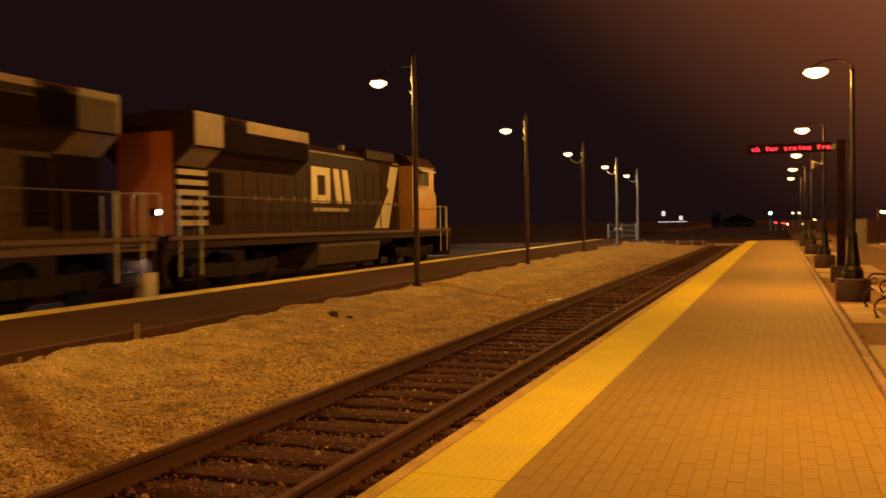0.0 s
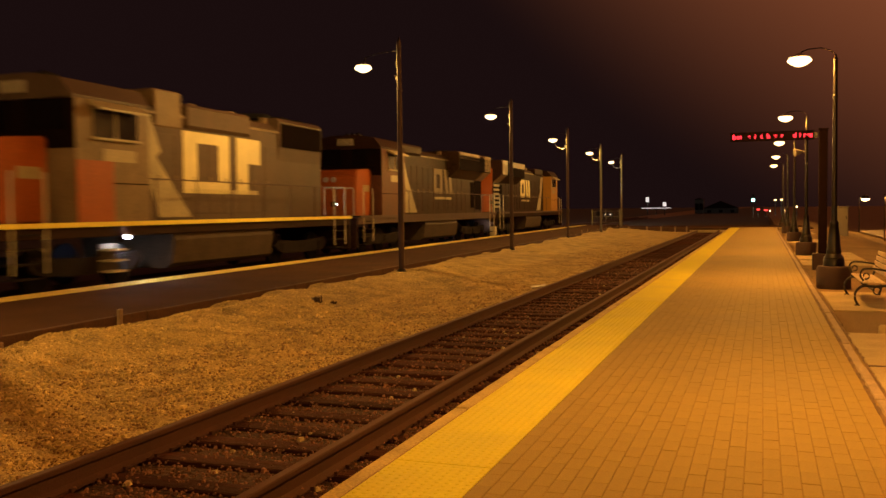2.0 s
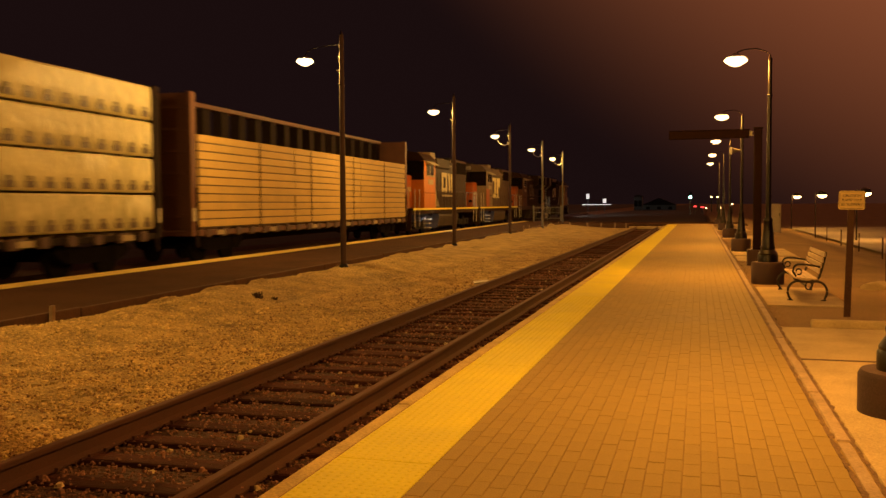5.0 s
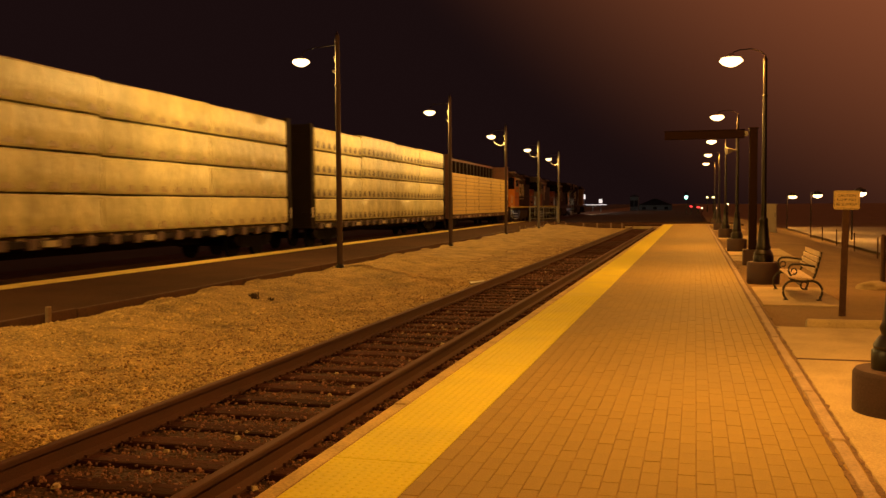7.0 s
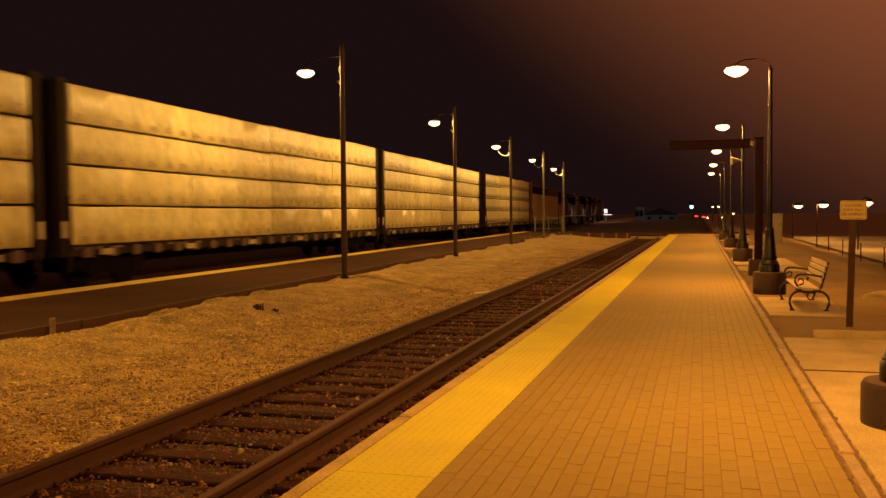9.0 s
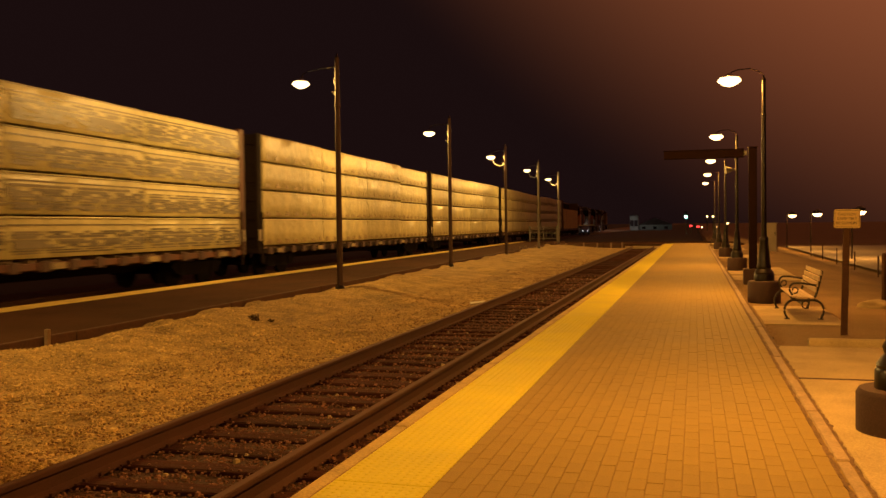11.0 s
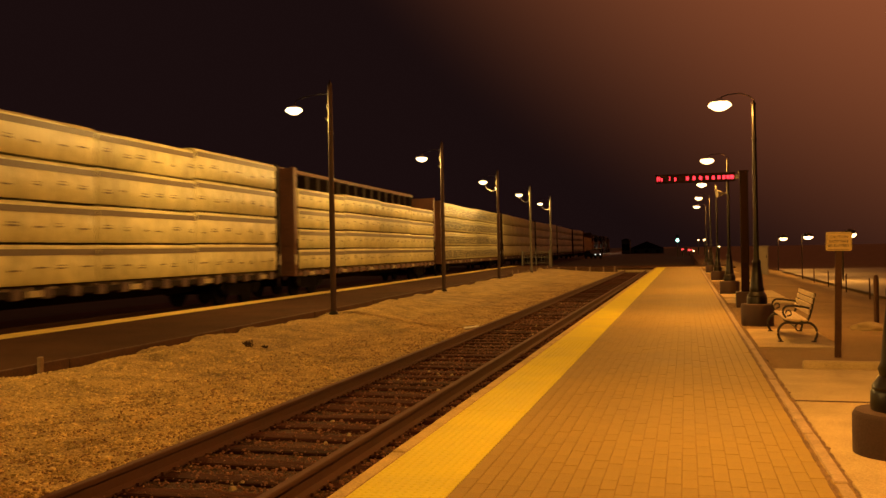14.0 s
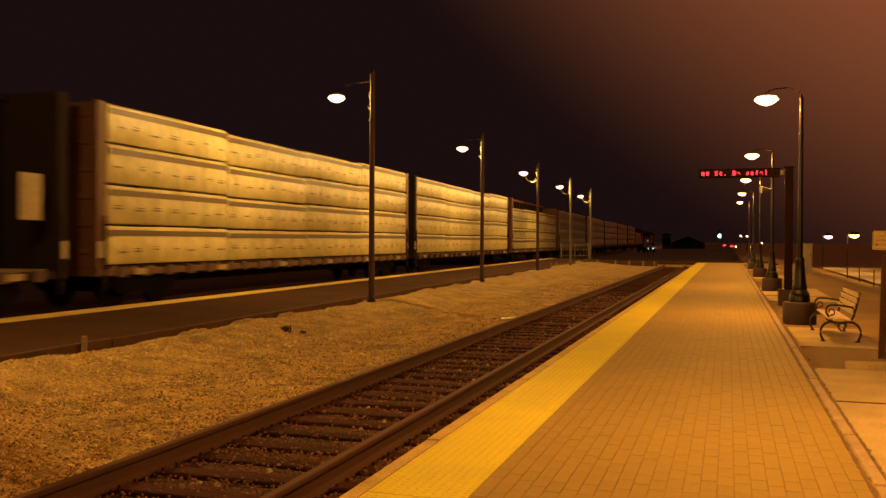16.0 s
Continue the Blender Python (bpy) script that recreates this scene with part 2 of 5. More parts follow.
def prism(bm, outline, x0, x1):
    """A solid from an outline of (y, z), between x0 and x1."""
    a = [bm.verts.new((x0, y, z)) for y, z in outline]
    b = [bm.verts.new((x1, y, z)) for y, z in outline]
    n = len(outline)
    bm.faces.new(a)
    bm.faces.new(b[::-1])
    for i in range(n):
        bm.faces.new((a[i], b[i], b[(i + 1) % n], a[(i + 1) % n]))


def cross(bm, outline, y0, y1):
    """A solid from an outline of (x, z), between y0 and y1."""
    a = [bm.verts.new((x, y0, z)) for x, z in outline]
    b = [bm.verts.new((x, y1, z)) for x, z in outline]
    n = len(outline)
    bm.faces.new(a)
    bm.faces.new(b[::-1])
    for i in range(n):
        bm.faces.new((a[i], b[i], b[(i + 1) % n], a[(i + 1) % n]))


def part(name, bm, material, parent=None, label="", smooth=False, kind=""):
    bmesh.ops.recalc_face_normals(bm, faces=bm.faces)
    me = bpy.data.meshes.new(name)
    bm.to_mesh(me)
    bm.free()
    me.materials.append(material)
    if smooth:
        for p in me.polygons:
            p.use_smooth = True
        me.set_sharp_from_angle(angle=radians(40))
    ob = new(name, me)
    ob.parent = parent
    if label:
        ob["label"] = label
    if kind:
        ob["kind"] = kind
    return ob


def again(name, data, parent, m=None):
    """Another object on the same mesh."""
    ob = new(name, data)
    ob.parent = parent
    if m is not None:
        ob.matrix_basis = m
    return ob


def empty(name, m=None):
    ob = new(name)
    ob.empty_display_size = 0.2
    if m is not None:
        ob.matrix_basis = m
    return ob


def boxpart(name, dims, material, parent, label="", bevel=0.0):
    bm = bmesh.new()
    box(bm, *dims, bevel=bevel)
    return part(name, bm, material, parent, label)


def grid_sheet(name, xs, ys, height, material):
    me = bpy.data.meshes.new(name)
    verts = [(x, y, height(x, y)) for y in ys for x in xs]
    n = len(xs)
    faces = [(j * n + i, j * n + i + 1, (j + 1) * n + i + 1, (j + 1) * n + i) for j in range(len(ys) - 1) for i in range(n - 1)]
    me.from_pydata(verts, [], faces)
    me.materials.append(material)
    for p in me.polygons:
        p.use_smooth = True
    return new(name, me)


def steps(a, b, d):
    n = max(1, round((b - a) / d))
    return [a + (b - a) * i / n for i in range(n + 1)]


def fbm(x, y, s):
    return noise.fractal(Vector((x * s, y * s, 0.3)), 1.0, 2.0, 4)


# ---- ground ----
def ground_z(x, y):
    if x < 0.93:
        return -0.52
    k = min(1.0, max(0.0, x - 0.93) / 0.08)
    d = max(0.0, min(1.0, (x - 3.6) / 6.0))
    return -0.52 + k * 0.38 + 0.02 * fbm(x, y, 0.3) - 1.25 * d * d * (3 - 2 * d)


xs = [-1500, -500, -200, -100, -60, -40, -30, -20, -10, 0, 0.93, 1.01, 1.2, 1.5, 1.8] + steps(2.4, 24, 0.9) + [30, 40, 60, 100, 200, 500, 1500]
ys = [-600, -200, -80, -40] + steps(-20, 70, 1.5) + [80, 100, 140, 200, 400, 800, 2500]
ground = grid_sheet("ground", xs, ys, ground_z, M_GRASS)
tagged(ground, "dry dark grass and bare soil around the station", "ground", kind="structure")


LEFT_POSTS = (7.5, 21.7, 34.1, 46.9, 59.7, 71.6)
POST_FEET = [FAR @ Vector((-8.13, y, 0)) for y in LEFT_POSTS]


def shadow_groove(x, y):
    """A groove and ridge added down the bank from each post, imitating its shadow."""
    z = 0.0
    for f in POST_FEET:
        dx, dy = x - f.x, y - f.y
        s, d = 0.62 * dx - 0.785 * dy, 0.785 * dx + 0.62 * dy
        if -.3 < s < 6 and abs(d) < 2.5:
            w = min(1.0, (s + .3) / .8) * min(1.0, (6 - s) / 2.5)
            z += w * (-.075 * math.exp(-(d / .17) ** 2) + .06 * math.exp(-((d - .75) / .55) ** 2))
    return z


def bank_z(x, y):
    """The gravel bank between the near track and the far platform; x in the near frame."""
    edge = -8.42 - 0.0335 * y
    k = max(0.0, min(1.0, (x - edge) / (-4.75 - edge)))
    q = max(0.0, min(1.0, (k - 0.16) / 0.72))
    z = -0.12 + 0.10 * math.sin(min(1.0, k * 3.2) * math.pi / 2) - 0.285 * (1 - (1 - q) ** 1.6)
    lumps = 0.05 * fbm(x, y, 0.35) + (0.035 if y < 20 else 0.035 - 0.025 * min(1.0, (y - 20) / 8)) * fbm(x, y, 1.6)
    lip = 0.10 * fbm(0.0, y, 0.8) + 0.05 * fbm(3.0, y, 2.2) if k < 0.05 else 0
    return z + lumps + lip + shadow_groove(x, y)


# Sheets coloured dark so that the unlit distance stays black.
def darkened_field(name, xs, ys, z):
    ob = grid_sheet(name, xs, ys, lambda x, y: z, M_GROUND)
    tagged(ob, "ground beyond the tracks, coloured dark for the unlit distance", "ground", kind="structure")
    return ob


darkened_field("field_west", [-1500, -300, -80, -40, -18.7], [-600, -100, 0, 40, 100, 300, 2500], -0.46).matrix_basis = FAR
darkened_field("field_north", [-18, -9, 0, 0.9], [77, 120, 200, 500, 2500], -0.49)


def bank():
    ys = steps(-6, 24, 0.14) + steps(24.3, 66, 0.35)
    n = 46
    me = bpy.data.meshes.new("gravel_bank")
    verts, faces = [], []
    for y in ys:
        e = -8.44 - 0.0335 * y
        for i in range(n + 1):
            x = e + (-4.46 - e) * i / n
            verts.append((x, y, bank_z(x, y) + (1 if y < 26 else .2) * (0.034 * noise.noise(Vector((x * 7, y * 7, 0))) + 0.018 * noise.noise(Vector((x * 23, y * 23, 4))))))
    for j in range(len(ys) - 1):
        for i in range(n):
            a = j * (n + 1) + i
            faces.append((a, a + 1, a + n + 2, a + n + 1))
    me.from_pydata(verts, [], faces)
    me.materials.append(M_GRAVEL)
    for p in me.polygons:
        p.use_smooth = True
    ob = new("gravel_bank", me)
    tagged(ob, "pale limestone gravel bank beside the near track", "gravel bank", kind="structure")


def scatter(name, place, count, sizes, material, label, category):
    """Many loose stones in one mesh."""
    rng = random.Random(5 + count)
    verts, faces = [], []
    base = [(-1, -1, -.6), (1, -1, -.6), (1, 1, -.6), (-1, 1, -.6), (-.6, -.7, .6), (.7, -.6, .5), (.6, .7, .65), (-.7, .6, .5)]
    quads = [(0, 3, 2, 1), (4, 5, 6, 7), (0, 1, 5, 4), (1, 2, 6, 5), (2, 3, 7, 6), (3, 0, 4, 7)]
    for _ in range(count):
        x, y, z = place(rng)
        s = rng.uniform(*sizes) * (1 if rng.random() < 0.9 else 1.5)
        a = rng.uniform(0, 6.28)
        c, d = math.cos(a), math.sin(a)
        k = len(verts)
        for bx, by, bz in base:
            bx, by, bz = (bx * rng.uniform(.6, 1.1) * s, by * rng.uniform(.6, 1.1) * s, bz * rng.uniform(.5, 1.1) * s)
            verts.append((x + c * bx - d * by, y + d * bx + c * by, z + bz))
        faces += [tuple(k + i for i in q) for q in quads]
    me = bpy.data.meshes.new(name)
    me.from_pydata(verts, [], faces)
    me.materials.append(material)
    ob = new(name, me)
    tagged(ob, label, category, kind="stuff")


def bank_place(rng):
    y = 3.0 + 24 * rng.random() ** 2.4
    e = -8.4 - 0.0335 * y
    x = rng.uniform(e, -4.55)
    return x, y, bank_z(x, y) + 0.004


def clod_place(rng):
    y = 3.0 + 11 * rng.random() ** 1.6
    x = rng.uniform(-8.4 - 0.0335 * y, -4.9)
    return x, y, bank_z(x, y) + 0.004


# Darker, redder stones that get denser towards the track.
def foot_place(rng):
    y = 3.0 + 42 * rng.random() ** 2.0
    x = -4.48 - 2.3 * rng.random() ** 1.7
    return x, y, bank_z(x, y) + 0.005


def ballast_place(rng):
    y = 2.0 + 30 * rng.random() ** 1.6
    x = rng.uniform(-5.0, -2.2)
    on_tie = rng.random() < 0.2
    return x, y, (-0.34 if on_tie else -0.368) + rng.uniform(-0.015, 0.012)


bank()
scatter("gravel_stones", bank_place, 52000, (0.004, 0.0150), M_STONE, "loose pale limestone chips on the gravel bank", "gravel")
scatter("gravel_clods", clod_place, 3400, (0.010, 0.034), M_STONE, "larger limestone lumps on the gravel bank", "gravel")
scatter("ballast_spill", foot_place, 20000, (0.005, 0.014), M_FOOTSTONE, "small darker stones, denser towards the foot of the gravel bank", "ballast")
bed = grid_sheet("track_bed", steps(-5.1, -2.14, 0.2), steps(-8, 72, 0.5), lambda x, y: -0.384 + 0.02 * fbm(x, y, 2), M_BALLAST)
tagged(bed, "dark dirty ballast under the near track", "track bed", kind="structure")
scatter("ballast_stones", ballast_place, 34000, (0.005, 0.015), M_BSTONE, "dark loose ballast stones between the ties", "ballast")
scatter("track_litter", ballast_place, 260, (0.010, 0.026), M_CONCRETE, "pale scraps of litter and stone between the ties", "litter")
far_bed = grid_sheet("far_track_bed", steps(-19, -12.3, 0.4), steps(-40, 160, 1.5), lambda x, y: -0.40 + 0.03 * fbm(x, y, 2), M_BALLAST)
far_bed.matrix_basis = FAR
tagged(far_bed, "dark ballast under the far track", "track bed", kind="structure")


# ---- tracks ----
def rail_mesh(y0, y1):
    o = [(-.07, -.17), (.07, -.17), (.07, -.155), (.012, -.135), (.012, -.045), (.036, -.035), (.036, -.006), (.028, 0), (-.028, 0), (-.036, -.006), (-.036, -.035), (-.012, -.045), (-.012, -.135), (-.07, -.155)]
    bm = bmesh.new()
    cross(bm, o, y0, y1)
    return bm


def track(name, m, centre, y0, y1, tie_y0, tie_y1, label, spacing=0.53):
    t = empty(name, m @ pose(centre, 0, RAIL_Z))
    tagged(t, label, "railway track", kind="structure")
    for side in (-0.755, 0.755):
        r = part("rail", rail_mesh(y0, y1), M_RAIL, t, "rust-brown steel rail")
        r.location.x = side
        bm = bmesh.new()
        # The strip's lighter brown paints the lit top edge of the rail.
        box(bm, -.03, .03, y0, y1, 0.0, 0.003)
        h = part("rail_head", bm, M_RAILTOP, r, "worn rail head, coloured lighter for its lit edge")
    bm = bmesh.new()
    box(bm, -1.3, 1.3, -0.11, 0.11, -0.36, -0.165, bevel=0.012)
    rng = random.Random(3)
    first = part("tie", bm, M_TIE, t)
    first.location = (0, tie_y0, 0)
    n = int((tie_y1 - tie_y0) / spacing)
    for i in range(1, n):
        again("tie", first.data, t, pose(rng.uniform(-.06, .06), tie_y0 + i * spacing + rng.uniform(-.03, .03), rng.uniform(-.02, .008), rng.uniform(-3, 3), rng.uniform(-.5, .5), rng.uniform(-2.2, 2.2)))
    bm = bmesh.new()
    box(bm, -.09, .09, -.17, .17, -.166, -.152)
    for dx in (-.1, .1):
        for dy in (-.09, .09):
            box(bm, dx - .013, dx + .013, dy - .013, dy + .013, -.165, -.137)
    plate = part("tie_plate", bm, M_RAIL, t)
    plate.location = (-.755, tie_y0, 0)
    for i in range(min(n, 52)):
        for side in (-.755, .755):
            if i or side > 0:
                again("tie_plate", plate.data, t, pose(side, tie_y0 + i * spacing, 0))
    return t


track("near_track", Matrix(), -3.635, -8, 75, -7.14, 70, "rusty near track on dark weathered wooden ties")
track("far_track", FAR, -14.4, -60, 160, 0.5, 80, "main line track under the passing train")


# ---- near platform ----
def near_platform():
    p = empty("platform")
    tagged(p, "brick paved station platform with a yellow tactile edge", "platform", kind="structure")
    bm = bmesh.new()
    box(bm, -2.1, 0.93, -12, END_Y, -0.6, -0.0045)
    part("base", bm, M_JOINT, p)
    rng = random.Random(8)
    bm = bmesh.new()
    y = -12.0
    while y < END_Y:
        y1 = min(END_Y, y + 3.05)
        box(bm, -2.185, -2.068, y + .006, y1 - .006, -0.45, 0.0 + rng.uniform(-.003, .003), bevel=0.012)
        y = y1
    part("concrete_edge", bm, M_BORDER, p, "worn stained concrete edge")
    # yellow tactile plates with small domes
    y = 1.66
    while y < END_Y:
        y1 = min(END_Y, y + 3.2)
        bm = bmesh.new()
        box(bm, -2.062, -1.462, y + .004, y1 - .004, -0.06, 0.002, bevel=0.003)
        if y < 14:
            d = 0.06
            for i in range(10):
                for j in range(int((y1 - y) / d)):
                    cx, cy = -2.062 + .03 + i * d, y + .03 + j * d
                    b = [bm.verts.new((cx + a * .014, cy + c * .014, 0.002)) for a, c in ((-1, 0), (0, -1), (1, 0), (0, 1))]
                    t = [bm.verts.new((cx + a * .008, cy + c * .008, 0.0048)) for a, c in ((-1, 0), (0, -1), (1, 0), (0, 1))]
                    bm.faces.new(t)
                    for q in range(4):
                        bm.faces.new((b[q], b[(q + 1) % 4], t[(q + 1) % 4], t[q]))
        part("tactile_plate", bm, M_YELLOW, p)
        y = y1
    boxpart("tactile_plate", (-2.062, -1.462, -12, 1.655, -0.06, 0.002), M_YELLOW, p)
    # kerb on the lawn side
    y = -12.0
    while y < END_Y:
        y1 = min(END_Y, y + 1.5)
        bm = bmesh.new()
        box(bm, 0.832, 0.928, y + .008, y1 - .008, -0.3, 0.004 + rng.uniform(-.006, .006), bevel=0.014)
        c = part("kerb_stone", bm, M_EDGE, p)
        c.location.x = rng.uniform(-.008, .008)
        y = y1
    for x0, x1, z in ((.808, .834, .0012), (.926, .952, -.002)):
        bm = bmesh.new()
        y, row = -12.0, None
        while y < END_Y:
            a = rng.uniform(-.012, .006)
            b = rng.uniform(-.006, .014) + (rng.uniform(0, .03) if rng.random() < .08 else 0)
            now = [bm.verts.new(v) for v in ((x0 + a, y, -.05), (x0 + a + .003, y, z), (x1 + b - .004, y, z), (x1 + b, y, -.05))]
            if row:
                for k in range(3):
                    bm.faces.new((row[k], row[k + 1], now[k + 1], now[k]))
            row = now
            y += rng.uniform(.04, .11) * (1 if y < 16 else 3)
        part("dirt_seam", bm, M_DIRT, p, "ragged dirt-filled seam")
    return p


PLATFORM = near_platform()


# ---- far platform ----
def far_platform():
    p = empty("far_platform", FAR)
    tagged(p, "asphalt far platform with a yellow edge line", "platform", kind="structure")
    boxpart("deck", (-12.52, -8.50, -30, 78, -0.45, -0.004), M_ASPHALT, p)
    boxpart("yellow_line", (-12.45, -11.80, -30, 78, -0.004, 0.004), M_WORNYELLOW, p, "yellow edge line")
    rng = random.Random(4)
    y = -8.0
    while y < 77:
        bm = bmesh.new()
        box(bm, -8.50, -8.44, y + .01, y + 4.85, -0.40, -0.16 + rng.uniform(-.01, .01), bevel=0.008)
        box(bm, -8.52, -8.46, y + .01, y + 4.85, -0.155, 0.0 + rng.uniform(-.008, .008), bevel=0.008)
        part("timber_board", bm, M_TIMBER, p)
        y += 4.87
    for i in range(-1, 36):
        bm = bmesh.new()
        h = rng.uniform(-.15, -.09)
        box(bm, -8.435, -8.38, 0, .075, -0.5, h, bevel=0.006)
        s = part("stake", bm, M_STAKE, p, "bare wooden stake")
        s.location = (0, 10.73 + i * 2.24, 0)
        s.rotation_euler = (0, radians(rng.uniform(-2, 2)), 0)
    return p


far_platform()


# ---- platform lamps ----
def platform_lamp(m, h, reach, glow, label, bulb=M_BULB_R, pedestal=True, colour=LAMP_RIGHT, power=300, tail=0.0, stout=1.0, extra=0.0, metal=None):
    """A post with a scrolled arm that holds a shallow bell shade; the light hangs at x = -reach."""
    t = empty("platform_lamp", m)
    tagged(t, label, "street lamp", group="platform lamps")
    metal = metal or M_POLE
    z = 0.0
    if pedestal:
        bm = bmesh.new()
        lathe(bm, [(.32, -.3), (.32, .265), (.30, .30), (.0, .31)], 28)
        part("pedestal", bm, M_PEDESTAL, t, "round concrete pedestal", smooth=True)
        z = 0.30
        bm = bmesh.new()
        lathe(bm, [(.20, z), (.20, z + .13), (.185, z + .15), (.19, z + .17), (.15, z + .235), (.135, z + .25), (.148, z + .30), (.13, z + .34), (.105, z + .60), (.082, z + .80), (.088, z + .83), (.088, z + .86), (.07, z + .9)], 16)
        part("bell_base", bm, M_POLE, t, "fluted bell base", smooth=True)
        z += 0.88
    else:
        bm = bmesh.new()
        lathe(bm, [(.13, -.25), (.13, .03), (.115, .06), (.085, .10), (.07, .13)], 14)
        part("foot", bm, M_POLE, t, smooth=True)
        z = .1
    bm = bmesh.new()
    tube(bm, (0, 0, z), (0, 0, h + extra), .056 * stout, .040 * stout, 14)
    lathe(bm, [(.052 * stout, h - .72), (.060 * stout, h - .70), (.052 * stout, h - .68)], 14)
    part("pole", bm, metal, t, smooth=True)
    bm = bmesh.new()
    e = h + extra
    lathe(bm, [(.045, e), (.052, e + .02), (.026, e + .06), (.010, e + .12)], 12)
    part("finial", bm, M_POLE, t, smooth=True)
    # a level arm above the shade, bent down at its tip
    zl = h + glow
    bm = bmesh.new()
    arm_z = zl + (.30 if extra else .21)
    arc = [(-.02, 0, arm_z - (0 if extra else .10)), (-.10, 0, arm_z - (0 if extra else .04)), (-reach * .4, 0, arm_z + .02), (-reach * .75, 0, arm_z + .01), (-reach * .93, 0, arm_z - .03), (-reach, 0, zl + .13)]
    sweep(bm, arc, .012, 8)
    part("arm", bm, M_POLE, t, smooth=True)
    if extra:
        bm = bmesh.new()
        sc = [(-.06 - .07 * (1 - math.cos(a / 10 * 5.2)) * (1 - a / 30), .02 * math.sin(a), h - .52 + .12 * math.sin(a / 10 * 4.4) + .024 * a) for a in range(22)]
        sweep(bm, sc, .013, 6)
        part("scroll", bm, M_GALV, t, "pale twisted scroll", smooth=True)
    bm = bmesh.new()
    lathe(bm, [(.20, zl + .062), (.215, zl + .066), (.17, zl + .09), (.09, zl + .12), (.05, zl + .15), (.0, zl + .17)], 22, cx=-reach)
    part("shade", bm, M_POLE, t, "dark shallow bell shade", smooth=True)
    bm = bmesh.new()
    lathe(bm, [(.03, zl - .115), (.09, zl - .10), (.16, zl - .065), (.22, zl - .02), (.235, zl + .0), (.225, zl + .025), (.19, zl + .06)], 20, cx=-reach)
    bulb_ob = part("lens", bm, bulb, t, "glowing lamp lens", smooth=True)
    bulb_ob.visible_shadow = False
    if tail:
        bm = bmesh.new()
        q = [(-.03, 0, h - .30), (-.12, 0, h - .42), (-.36, 0, h - .48), (-reach * .72, 0, h - .36), (-reach * .9, 0, h - .10)]
        sweep(bm, q, .014, 6)
        part("cable", bm, M_GALV, t, "pale drooping cable")
    return t, t.matrix_basis @ Vector((-reach, 0, zl + .02))


def lamp_light(place, colour, power, radius=0.16):
    d = bpy.data.lights.new("lamp_light", "POINT")
    d.energy, d.color, d.shadow_soft_size = power, colour, radius
    ob = new("lamp_light", d)
    ob.location = place


for i in range(-1, 6):
    y = 6.80 + 12.35 * i if i > 0 else 6.95 + 12.3 * i
    _, at = platform_lamp(pose(1.33 + 0.02 * i if i > 0 else 1.43, y, 0), 4.36, 0.66, 0.02, "dark lamp post with a glowing bell lamp on a round pedestal")
    lamp_light(at, LAMP_RIGHT, POWER_RIGHT)
for i, y in enumerate(LEFT_POSTS):
    tall = (5.30, 5.30, 5.16, 5.12, 5.14, 5.10)[i]
    reach = (1.2, 1.38, 1.03, 0.957, 0.89, 0.946)[i]
    _, at = platform_lamp(FAR @ pose(-8.13, y, -0.12, 0, 0, -25 if i else -30), tall + .12, reach, 0.02, "slender lamp post with a glowing bell lamp beside the far platform", bulb=M_BULB_L, pedestal=False, tail=1.0 if i > 2 else 0.0, stout=1.45, extra=0.55, metal=M_FENCE if i > 3 else M_PEDESTAL)
    lamp_light(at, LAMP_LEFT, POWER_LEFT, 0.05)


# ---- train ----
SPEED = ((0, -38.6), (1, -22.1), (2, -5.6), (3, 10.9), (4, 27.3), (5.2, 46.7), (6.5, 67.4), (7.5, 83.5), (9, 107.6), (10.2, 127.1), (11.5, 148.4), (13, 173.3), (14.5, 198.2), (16, 223.1))
TRACK_X = -14.4
MOVING = []


def truck_parts(parent, y, axles, wb, half=1.02, steel=None):
    """A truck: side frames, wheels and axles."""
    n = axles
    ys_ = [y + (i - (n - 1) / 2) * wb for i in range(n)]
    for sx in (-1, 1):
        bm = bmesh.new()
        o = [(ys_[0] - .55, .62), (ys_[0] - .35, .80), (y - .5, .72), (y + .5, .72), (ys_[-1] + .35, .80), (ys_[-1] + .55, .62), (ys_[-1] + .3, .42), (y + .6, .34), (y - .6, .34), (ys_[0] - .3, .42)]
        prism(bm, o, sx * half - .07, sx * half + .07)
        for yy in ys_:
            box(bm, sx * half - .11, sx * half + .11, yy - .17, yy + .17, .36, .70, bevel=0.02)
        for yy in ys_[:-1]:
            tube(bm, (sx * half, yy + wb / 2 - .14, .40), (sx * half, yy + wb / 2 - .14, .72), .085, n=8)
            tube(bm, (sx * half, yy + wb / 2 + .14, .40), (sx * half, yy + wb / 2 + .14, .72), .085, n=8)
        part("truck_frame", bm, steel or M_TRUCK, parent, "dusty cast truck frame")
    for yy in ys_:
        bm = bmesh.new()
        for sx in (-1, 1):
            tube(bm, (sx * .69, yy, .48), (sx * .80, yy, .48), .50, .48, 22)
        tube(bm, (-.7, yy, .48), (.7, yy, .48), .09, n=10)
        part("wheelset", bm, M_GRIME, parent, smooth=True)


